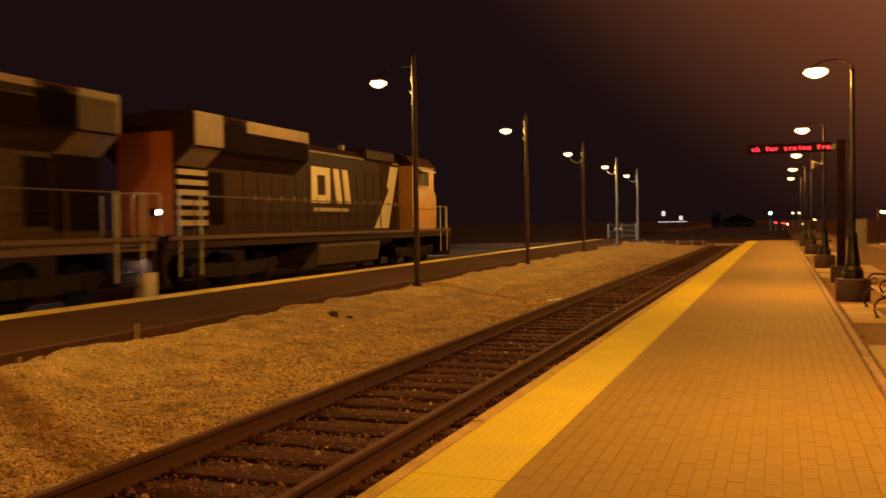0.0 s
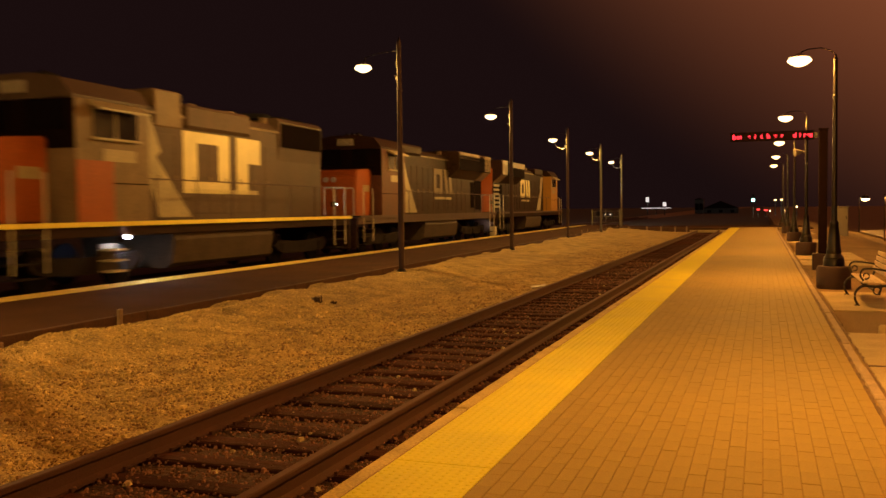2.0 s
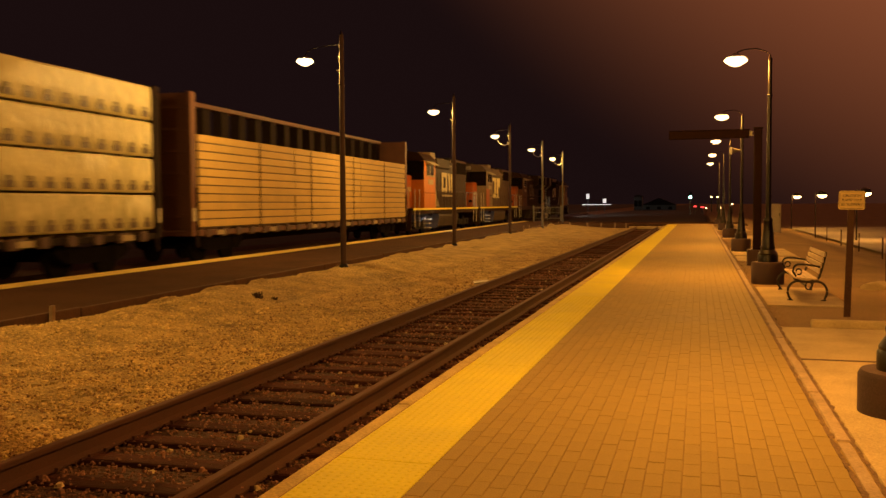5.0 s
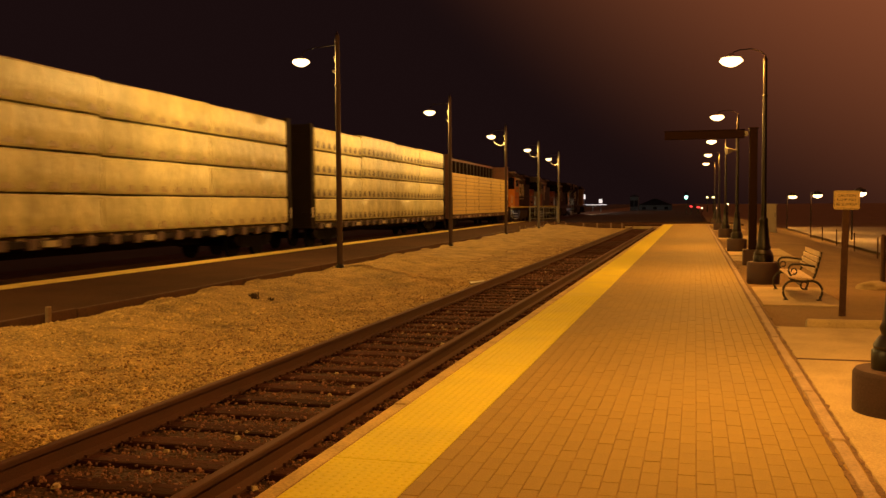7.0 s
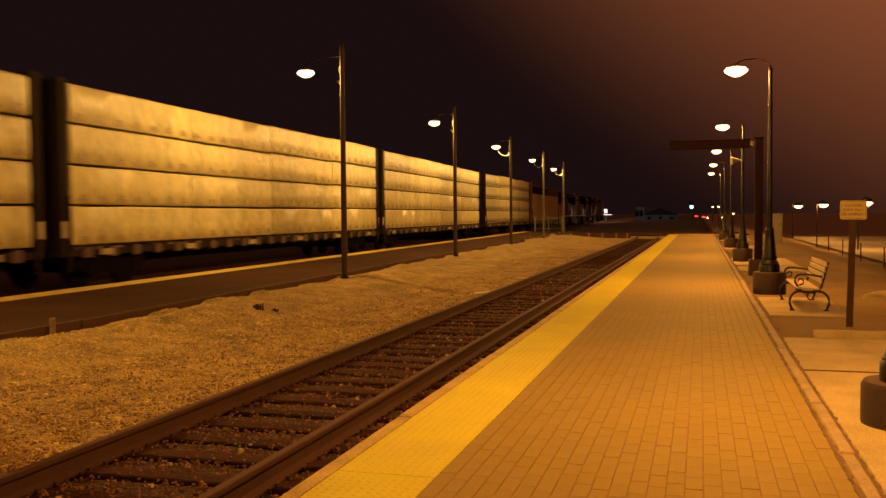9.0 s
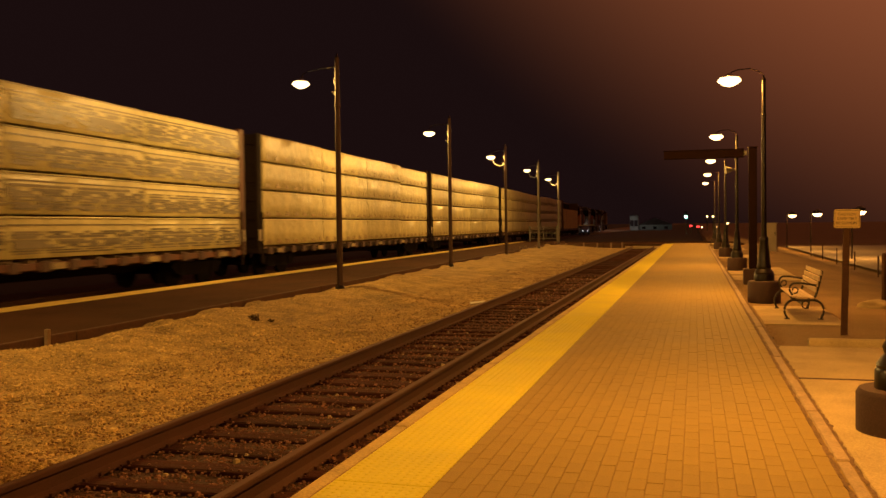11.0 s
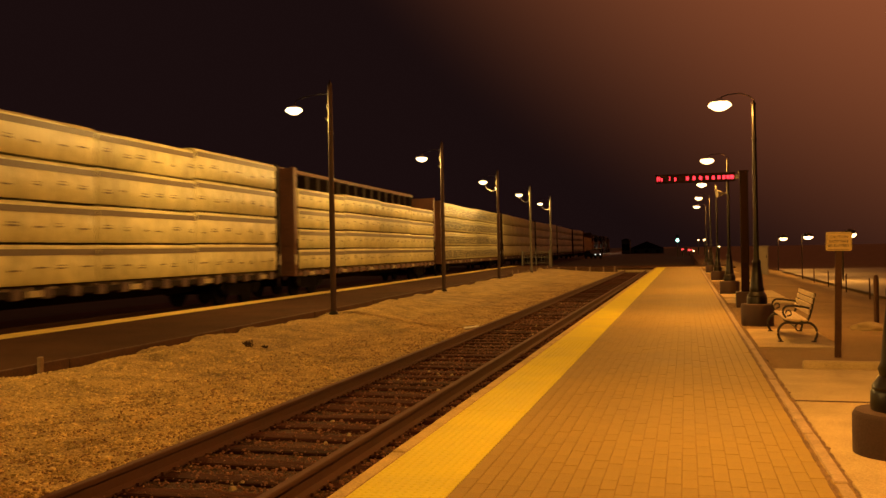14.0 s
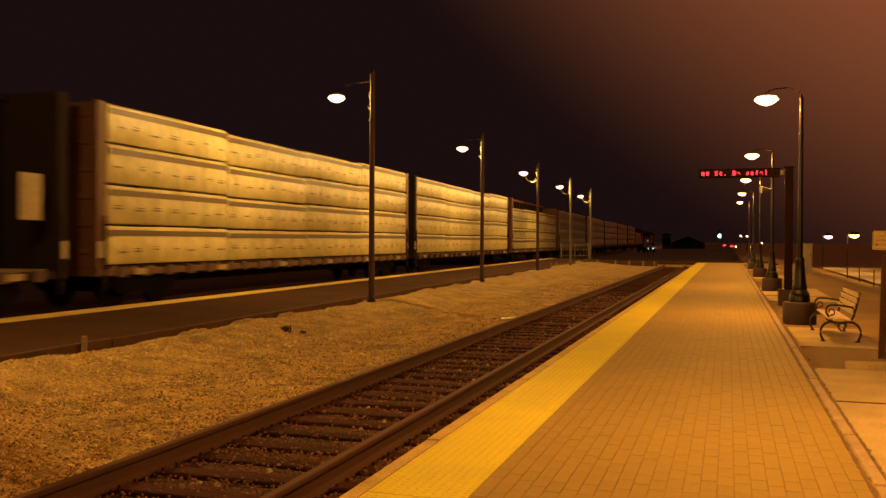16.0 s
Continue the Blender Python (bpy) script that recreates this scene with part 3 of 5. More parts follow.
def locomotive(label, u0, u1, body, cab, nose, cab_front, modern=False, axles=3, stripe=M_LYELLOW, roof=4.62, logo="bars", wide_rad=False, number=False, nose_h=3.2, shift=0.0, two_tone=False, roof_paint=None, step_glow=True, sill=M_LBLACK, louvres=True, lit=False):
    """u0 and u1: the rear and front of its deck along the train. Built with the cab at +y, turned round where it trails."""
    L = u1 - u0
    t = empty("locomotive")
    tagged(t, label, "locomotive", group="locomotives of the train")
    MOVING.append((t, (u0 + u1) / 2, 0 if cab_front else 180))
    h = L / 2
    near = 1 if cab_front else -1     # the side that faces the platforms
    D = 1.46
    boxpart("frame", (-1.45, 1.45, -h, h, D - .30, D - .03), sill, t, bevel=.02)
    boxpart("walkway", (-1.50, 1.50, -h, h, D - .03, D + .02), M_GRIME, t)
    boxpart("sill_stripe", (near * 1.5 - .012, near * 1.5 + .012, -h + .05, h - .05, D - .07, D + .03), stripe, t, "worn yellow sill stripe")
    # hood
    cab_b, cab_f = h - (4.9 if modern else 4.75), h - (2.3 if modern else 2.3)
    rear = -h + 1.15
    hw = .86
    bm = bmesh.new()
    cross(bm, [(-hw, D), (hw, D), (hw, roof - .42), (hw - .18, roof - .22), (-hw + .18, roof - .22), (-hw, roof - .42)], rear, cab_b)
    part("hood", bm, body, t, "", False)
    boxpart("end_panel", (-hw + .02, hw - .02, rear - .02, rear + .01, D + .05, roof - .5), M_LRED, t, "orange-red end panel")
    # hood doors
    n = int((cab_b - rear - 3.4) / .78)
    for i in range(n):
        y = rear + 3.2 + i * .78
        boxpart("hood_door", (near * hw - .012, near * hw + .016, y + .03, y + .74, D + .18, roof - .95), body, t, bevel=.006)
    boxpart("hood_ledge", (*sorted((near * hw, near * (hw + .05))), rear + .1, cab_b - .05, roof - .50, roof - .44), M_TAN, t, "pale hood roof edge")
    for i in range(4):
        y = rear + 3.4 + i * (cab_b - rear - 4.6) / 3
        boxpart("lifting_lug", (*sorted((near * .45, near * .62)), y - .12, y + .12, roof - .24, roof - .02), M_TAN, t)
    for i in range(n):
        y = rear + 3.2 + i * .78
        boxpart("door_latch", (*sorted((near * hw + near * .014, near * hw + near * .035)), y + .62, y + .68, D + 1.0, D + 1.16), M_TAN, t)
    # radiator end
    rw = 1.45 if wide_rad else hw + .06
    bm = bmesh.new()
    y1 = rear + (6.2 if wide_rad else 3.1)
    cross(bm, [(-hw, roof - 1.35), (hw, roof - 1.35), (rw, roof - .85), (rw, roof - .12), (rw - .1, roof), (-rw + .1, roof), (-rw, roof - .12), (-rw, roof - .85)], rear + .05, y1)
    part("radiator_hood", bm, body, t)
    boxpart("radiator_grille", (near * rw - .02, near * rw + .018, rear + .12, y1 - .12, roof - .92, roof - .18), M_GRILLE, t, "dark radiator grille")
    if wide_rad:
        boxpart("grille_ledge", (*sorted((near * rw - .02, near * rw + .03)), rear + 2.5, y1 - .1, roof - .36, roof - .03), M_TAN, t, "pale ledge over the grille")
        boxpart("rear_pillar", (*sorted((near * rw - .02, near * rw + .035)), rear + .05, rear + 1.3, roof - .86, roof - .02), M_TAN, t, "pale rear pillar")
        bm = bmesh.new()
        cross(bm, [(near * hw, roof - 1.33), (near * rw, roof - .85), (near * (rw + .035), roof - .86), (near * (hw + .04), roof - 1.36)], rear + .05, rear + 1.3)
        part("flared_panel", bm, M_TAN, t, "pale flared panel")
        boxpart("rear_side_panel", (*sorted((near * hw - .01, near * (hw + .04))), rear + .03, rear + 1.4, D + 1.84, roof - 1.35), M_TAN, t, "pale rear side panel")
        bm = bmesh.new()
        ring = [(rear + 1.45, roof - .75), (rear + 1.45, roof - .3), (rear + 1.65, roof - .08), (rear + 2.2, roof - .08), (rear + 2.4, roof - .3), (rear + 2.4, roof - .75), (rear + 2.2, roof - .9), (rear + 1.65, roof - .9)]
        prism(bm, ring, near * rw - .02, near * rw + .03)
        part("intake_opening", bm, M_GRILLE, t, "black eight-sided intake")
        boxpart("louvre_back", (*sorted((near * hw - .01, near * (hw + .03))), rear + .03, rear + 1.4, D + .2, D + 1.84), M_GRILLE, t, "black louvre panel")
        # a flat dark plate, with no real recess behind it
        boxpart("recess", (*sorted((near * hw - .01, near * (hw + .03))), rear + 1.5, rear + 2.2, D + .3, D + 1.7), M_GRILLE, t, "flat dark plate drawn for a recessed door")
    else:
        boxpart("filter_hatch", (-.9, .9, cab_b - 2.2, cab_b - 1.05, roof - .8, roof + .14), M_TAN, t, "pale filter hatch", bevel=.04)
        # the shade of the gap is painted with a dark plate on the hood
        boxpart("gap_shade_plate", (*sorted((near * (hw - .02), near * (hw + .018))), cab_b - 1.0, cab_b - .02, roof - 1.45, roof - .3), M_GRILLE, t, "dark plate painted as the shaded gap behind the cab")
    for i in range(3):
        bm = bmesh.new()
        lathe(bm, [(.55, roof - .03), (.55, roof + .1), (.48, roof + .13), (.1, roof + .10)], 18, cy=rear + .8 + i * 1.15 if not wide_rad else rear + 1 + i * 1.8)
        part("roof_fan", bm, M_GRIME, t, smooth=True)
    if wide_rad:
        for k in range(6 if louvres else 0):
            boxpart("louvre_stripe", (near * hw - .02, near * (hw + .06) + .01, rear + .05, rear + 1.35, D + .28 + k * .26, D + .42 + k * .26), M_CREAM, t, "pale louvre bar")
        boxpart("dynamic_brake_hood", (-1.0, 1.0, cab_b - 3.6, cab_b - .7, roof - .5, roof - .05), body, t, bevel=.08)
    else:
        boxpart("dynamic_brake_hood", (-hw - .12, hw + .12, cab_b - 5.6, cab_b - 2.3, roof - .75, roof - .12), body, t, bevel=.08)
        bm = bmesh.new()
        tube(bm, (0, cab_b - 1.3, roof - .3), (0, cab_b - 1.3, roof + .12), .24, .2, 12)
        part("exhaust_stack", bm, M_GRIME, t)
    # cab
    bm = bmesh.new()
    cross(bm, [(-1.48, D), (1.48, D), (1.48, roof - .52), (-1.48, roof - .52)], cab_b, cab_f)
    c = part("cab", bm, cab, t, "orange-red cab")
    bm = bmesh.new()
    cross(bm, [(-1.5, roof - .52), (1.5, roof - .52), (1.5, roof - .46), (1.2, roof - .10), (.5, roof + .02), (-.5, roof + .02), (-1.2, roof - .10), (-1.5, roof - .46)], cab_b - .04, cab_f + .12)
    part("cab_roof", bm, roof_paint or M_LBLACK, t, "dark cab roof")
    boxpart("front_panel", (-1.47, 1.47, cab_f - .01, cab_f + .009, nose_h - .15, roof - .53), M_GRILLE, c, "black front panel")
    for k in range(3):
        bm = bmesh.new()
        tube(bm, (-.28 + k * .28, cab_f - .9, roof + .10), (-.28 + k * .28, cab_f - .45 - k * .1, roof + .10), .035, .07, 8)
        part("air_horn", bm, M_TRUCK, t)
    if two_tone:
        boxpart("painted_corner", (near * 1.48 - .02, near * 1.48 + .008, cab_f - 1.15, cab_f, D + .02, D + 1.35), M_LRED, c, "orange-red cab corner")
    wz = roof - .72
    boxpart("side_window", (near * 1.48 - .03, near * 1.48 + .012, cab_b + .45, cab_b + 1.15, wz - .58, wz), M_WINDOW, c, "dark cab window")
    boxpart("side_window", (near * 1.48 - .03, near * 1.48 + .012, cab_b + 1.25, cab_b + 1.95, wz - .58, wz), M_WINDOW, c, "dark cab window")
    bm = bmesh.new()
    cross(bm, [(near * 1.48, wz + .20), (near * 1.80, wz + .02), (near * 1.80, wz - .03), (near * 1.48, wz + .12)], cab_b + .35, cab_b + 2.05)
    part("window_awning", bm, M_CREAM, c, "pale window awning")
    for y in (cab_b + .45, cab_b + 1.18, cab_b + 1.93):
        boxpart("window_post", (*sorted((near * 1.48, near * 1.505)), y - .03, y + .03, wz - .6, wz + .02), M_CREAM, c)
    boxpart("window_sill", (*sorted((near * 1.47, near * 1.56)), cab_b + .38, cab_b + 2.0, wz - .64, wz - .59), M_CREAM, c, "pale window sill")
    boxpart("number_plate", (near * 1.48 - .01, near * 1.48 + .008, cab_b + .5, cab_b + 1.6, D + 1.35, D + 1.62), M_CREAM, c, "pale number bar")
    nx = 1.05 if modern else .78
    boxpart("nose_number", (*sorted((near * (nx - .01), near * (nx + .012))), cab_f + .25, cab_f + .9, nose_h - .8, nose_h - .55), M_CREAM, c, "pale number bar")
    boxpart("cab_seam", (near * 1.48 - .01, near * 1.48 + .007, cab_b + .02, cab_f - .02, D + .86, D + .885), M_GRILLE, c)
    for sx in (-.75, .75):
        boxpart("windscreen", (sx - .5, sx + .5, cab_f - .02, cab_f + .012, roof - 1.18, roof - .5), M_WINDOW, c, "dark windscreen")
    boxpart("number_board", (-.35, .35, cab_f, cab_f + .12, roof - .38, roof - .12), M_LWHITE, c, "pale number board")
    # white diagonal between cab and hood
    bm = bmesh.new()
    prism(bm, [(cab_b - .1, roof - .6), (cab_b - .9, roof - .6), (cab_b - 1.3, D + 1.75), (cab_b - 1.1, D + 1.6), (cab_b - 2.6, D + .1), (cab_b - 1.2, D + .1)], near * hw - .022, near * hw + .022)
    if not cab_front and not two_tone:
        bm.clear()
        prism(bm, [(cab_b - .1, roof - .6), (cab_b - 1.5, roof - .6), (cab_b - 1.9, D + 1.7), (cab_b - 3.2, D + .1), (cab_b - 1.6, D + .1)], near * hw - .022, near * hw + .022)
    part("white_chevron", bm, M_LWHITE if cab_front else M_CREAM, t, "white painted chevron")
    # nose
    nw = 1.05 if modern else .78
    bm = bmesh.new()
    prism(bm, [(cab_f, D), (h - .75, D), (h - .68, D + .3), (h - .72, nose_h - .25), (h - .95, nose_h), (cab_f, nose_h + .12)], -nw, nw)
    bmesh.ops.bevel(bm, geom=bm.edges[:], offset=.06, segments=2, affect="EDGES")
    part("nose", bm, nose, t, "orange-red nose", smooth=True)
    for sx in (-.16, .16):
        bm = bmesh.new()
        tube(bm, (sx, h - .74, nose_h - .35), (sx, h - .655, nose_h - .35), .10, n=14)
        lamp = part("headlight", bm, M_HEADLIGHT if lit else M_GALV, t, "glowing white headlight" if lit else "unlit headlight")
        if lit:
            # an added, unseen tube that keeps the beam narrow
            bm = bmesh.new()
            bmesh.ops.create_cone(bm, cap_ends=False, segments=16, radius1=.125, radius2=.125, depth=.5, matrix=pose(sx, h - .47, nose_h - .35, 90, 0, 0))
            part("hood", bm, M_BLACK, lamp, "unseen black tube that narrows the headlight beam")
    # logo blocks
    if logo:
        y0 = (cab_b + rear) / 2 + shift
        x0, x1 = near * (hw + .02) - .008, near * (hw + .02) + .012
        z0, z1 = D + 1.0, D + 2.2
        w = 4.0 if logo == "wide" else 3.0
        boxpart("painted_bar", (x0, x1, y0 - w * .45, y0 + w * .45, D + .72, D + .84), M_CREAM, t, "thin pale painted bar")
        if logo == "wide":
            z0, z1 = D + .72, D + 2.35
        flip = near
        ink = M_TAN if sill is M_SILL else M_LOGO
        shapes = ((0, .14, 0, 1), (.14, .46, .78, 1), (.14, .46, 0, .22), (.34, .46, .22, .78))
        if logo == "wide":
            shapes = ((0, .16, 0, 1), (.16, .56, .82, 1), (.16, .42, 0, .2), (.42, .56, 0, .82), (.66, .82, 0, 1), (.82, 1.0, .55, 1.0))
        if logo == "bars":
            for a0 in (.54, .78):
                bm = bmesh.new()
                lean = [(y0 + flip * (a - .5) * w, z) for a, z in ((a0, z1), (a0 + .15, z1), (a0 + .24, z0), (a0 + .09, z0))]
                prism(bm, lean, x0, x1)
                part("painted_bar", bm, ink, t, "leaning pale painted bar")
        for a0, a1, b0, b1 in shapes:
            ya, yb = sorted((y0 + flip * (a0 - .5) * w, y0 + flip * (a1 - .5) * w))
            boxpart("painted_block", (x0, x1, ya, yb, z0 + b0 * (z1 - z0), z0 + b1 * (z1 - z0)), ink, t, "pale painted block")
    # fuel tank, trucks, pilots
    bm = bmesh.new()
    cross(bm, [(-1.3, .42), (-1.1, .30), (1.1, .30), (1.3, .42), (1.4, 1.0), (1.35, 1.15), (-1.35, 1.15), (-1.4, 1.0)], -2.6, 2.4)
    part("fuel_tank", bm, M_TANK, t, "dusty fuel tank")
    bm = bmesh.new()
    tube(bm, (near * 1.2, -2.3, 1.28), (near * 1.2, -.3, 1.28), .17, n=12)
    tube(bm, (near * 1.2, .1, 1.28), (near * 1.2, 2.2, 1.28), .17, n=12)
    part("air_reservoir", bm, M_TANK, t, smooth=True)
    off = h - (3.6 if axles == 3 else 3.1)
    for y in (-off, off):
        truck_parts(t, y, axles, 1.75 if axles == 3 else 2.6)
    for sy in (-1, 1):
        boxpart("pilot", (-1.4, 1.4, sy * h - .06, sy * h + .06, .28, D - .05), M_LBLACK, t, bevel=.02)
        bm = bmesh.new()
        box(bm, -.12, .12, sy * h - .1, sy * (h + .42), .72, 1.0)
        box(bm, -.2, .2, sy * (h + .3), sy * (h + .55), .68, 1.05)
        part("coupler", bm, M_GRIME, t)
        bm = bmesh.new()
        for k in range(4):
            box(bm, near * 1.1, near * 1.48, sy * (h - .95) - .35, sy * (h - .95) + .35, .38 + k * .29, .41 + k * .29)
        part("step", bm, M_TRUCK, t, "worn steel step")
        ye = sy * (h - .06)
        for sx in (-1, 1):
            bm = bmesh.new()
            sweep(bm, [(sx * .45, ye, D), (sx * .45, ye, D + 1.0), (sx * .5, ye, D + 1.05), (sx * 1.2, ye, D + 1.05), (sx * 1.25, ye, D + 1.0), (sx * 1.25, ye, D)], .02, 6)
            part("end_rail", bm, M_LWHITE, t, "pale bent end rail")
        for d in (.5, 1.4):
            bm = bmesh.new()
            tube(bm, (near * 1.46, sy * (h - d), .5), (near * 1.46, sy * (h - d), D + 1.05), .022, n=6)
            part("grab_rail", bm, M_LWHITE, t, "pale grab rail")
    bm = bmesh.new()
    y = rear
    while y < cab_b - .2:
        tube(bm, (near * 1.44, y, D), (near * 1.44, y, D + 1.02), .016, n=6)
        y += 1.7
    tube(bm, (near * 1.44, rear, D + 1.02), (near * 1.44, cab_b - .1, D + 1.02), .017, n=6)
    part("handrail", bm, M_SILL, t, "thin side handrail")
    # an added plate that hides a lamp's bright dot from behind
    def shield(y, x, z):
        boxpart("lamp_hiding_plate", (*sorted((near * (x - .10), near * (x + .12))), y - .01, y + .01, z - .09, z + .09), M_BLACK, t)

    if step_glow == "rear":
        boxpart("end_lamp", (*sorted((near * .95, near * 1.05)), -h + .12, -h + .34, D + .56, D + .66), M_DECKLAMP, t, "glowing white end lamp")
        shield(-h + .10, 1.0, D + .61)
    elif step_glow == "end":
        boxpart("end_lamp", (*sorted((near * 1.1, near * 1.18)), -h + .22, -h + .36, 1.06, 1.10), M_STEP, t, "glowing white step lamp")
        # added only to keep the step lamp itself out of sight
        boxpart("lamp_hiding_hood", (*sorted((near * 1.2, near * 1.24)), -h + .06, -h + .6, .98, 1.2), M_BLACK, t)
        shield(-h + .60, 1.1, 1.09)
        # white colour gives this step its lamp-lit look; other steps are dark
        boxpart("lit_step", (*sorted((near * 1.2, near * 1.5)), -h + .06, -h + .5, .12, .66), M_LWHITE, t, "bottom step coloured pale to look lit", bevel=.01)
    elif step_glow:
        boxpart("step_lamp", (*sorted((near * 1.38, near * 1.47)), h - 3.97, h - 3.75, D - .36, D - .29), M_STEP, t, "glowing white step lamp")
        shield(h - 3.73, 1.42, D - .33)
        # treads coloured white so that they look lit by the lamp above
        for k in range(3):
            boxpart("tread", (*sorted((near * 1.14, near * 1.46)), h - 3.9, h - 3.35, .36 + k * .24, .40 + k * .24), M_LWHITE, t, "tread coloured pale to look lit")
        boxpart("tread_plate", (*sorted((near * 1.10, near * 1.13)), h - 3.92, h - 3.33, .32, 1.0), M_TANK, t)
        boxpart("deck_lamp", (*sorted((near * 1.0, near * 1.08)), -h + .3, -h + .52, D + .42, D + .48), M_DECKLAMP, t, "glowing white deck lamp")
        shield(-h + .54, 1.04, D + .45)
    return t


def bundle_print(style, y0, y1, z0, z1, rng):
    bm = bmesh.new()
    x0, x1 = 1.488, 1.494
    if style == "spots":
        n = max(2, round((y1 - y0) / .62))
        for i in range(n):
            c = y0 + (i + .5) * (y1 - y0) / n
            box(bm, x0, x1, c - .20, c + .12, z0 + .06, z0 + .20)
            box(bm, x0, x1, c - .12, c + .04, z0 + .20, z0 + .31)
    elif style == "band":
        box(bm, x0, x1, y0 + .03, y1 - .03, z1 - .23, z1 - .09)
        n = max(2, round((y1 - y0) / .8))
        for i in range(n):
            c = y0 + (i + .5) * (y1 - y0) / n
            c += rng.uniform(-.15, .15)
            w = rng.uniform(.08, .2)
            z = z0 + rng.uniform(.26, .36)
            box(bm, x0, x1, c - w, c + w, z, z + .035)
            if rng.random() < .5:
                box(bm, x0, x1, c - w * .6, c + w * .9, z + .07, z + .095)
    elif style == "blue":
        for za, zb in ((.20, .165), (.05, .03)):
            box(bm, x0, x1, y0 + .02, y1 - .02, z1 - za, z1 - zb)
        z = z0 + .09
        while z < z0 + .58:
            dz = rng.uniform(.03, .065)
            c = y0 + rng.uniform(.03, .3)
            while c < y1 - .2:
                w = min(rng.uniform(.25, 1.5), y1 - .03 - c)
                box(bm, x0, x1, c, c + w, z, z + dz)
                c += w + rng.uniform(.06, .45)
            z += dz + rng.choice((.0, .004, .02))
    elif style == "faint":
        n = max(2, round((y1 - y0) / .74))
        for i in range(n):
            c = y0 + (i + .5) * (y1 - y0) / n + rng.uniform(-.05, .05)
            box(bm, x0, x1, c - .20, c + .18, z0 + .06, z0 + .14)
            box(bm, x0, x1, c - .14, c + .10, z0 + .14, z0 + rng.uniform(.18, .24))
    return bm


def wrapped(y0, y1, z0, z1, rng):
    """A slightly slack wrapped lumber pack, with softened edges and a rippled face."""
    bm = bmesh.new()
    n = max(3, int((y1 - y0) / .42))
    prof = [(.22, z0), (1.44, z0), (1.478, z0 + .05), (1.484, (z0 + z1) / 2), (1.478, z1 - .05), (1.43, z1), (.22, z1)]
    rings = []
    for i in range(n + 1):
        y = y0 + (y1 - y0) * i / n
        sag = -.009 * math.sin(i / n * math.pi * 3) * rng.random()
        inset = .03 if i in (0, n) else 0
        rings.append([bm.verts.new((x - (inset if x > 1 else 0) + (rng.uniform(-.006, .003) if x > 1 else 0), y, z + (sag if z > (z0 + z1) / 2 else 0))) for x, z in prof])
    for a, b in zip(rings, rings[1:]):
        for k in range(len(prof)):
            bm.faces.new((a[k], a[(k + 1) % len(prof)], b[(k + 1) % len(prof)], b[k]))
    bm.faces.new(rings[0])
    bm.faces.new(rings[-1][::-1])
    return bm


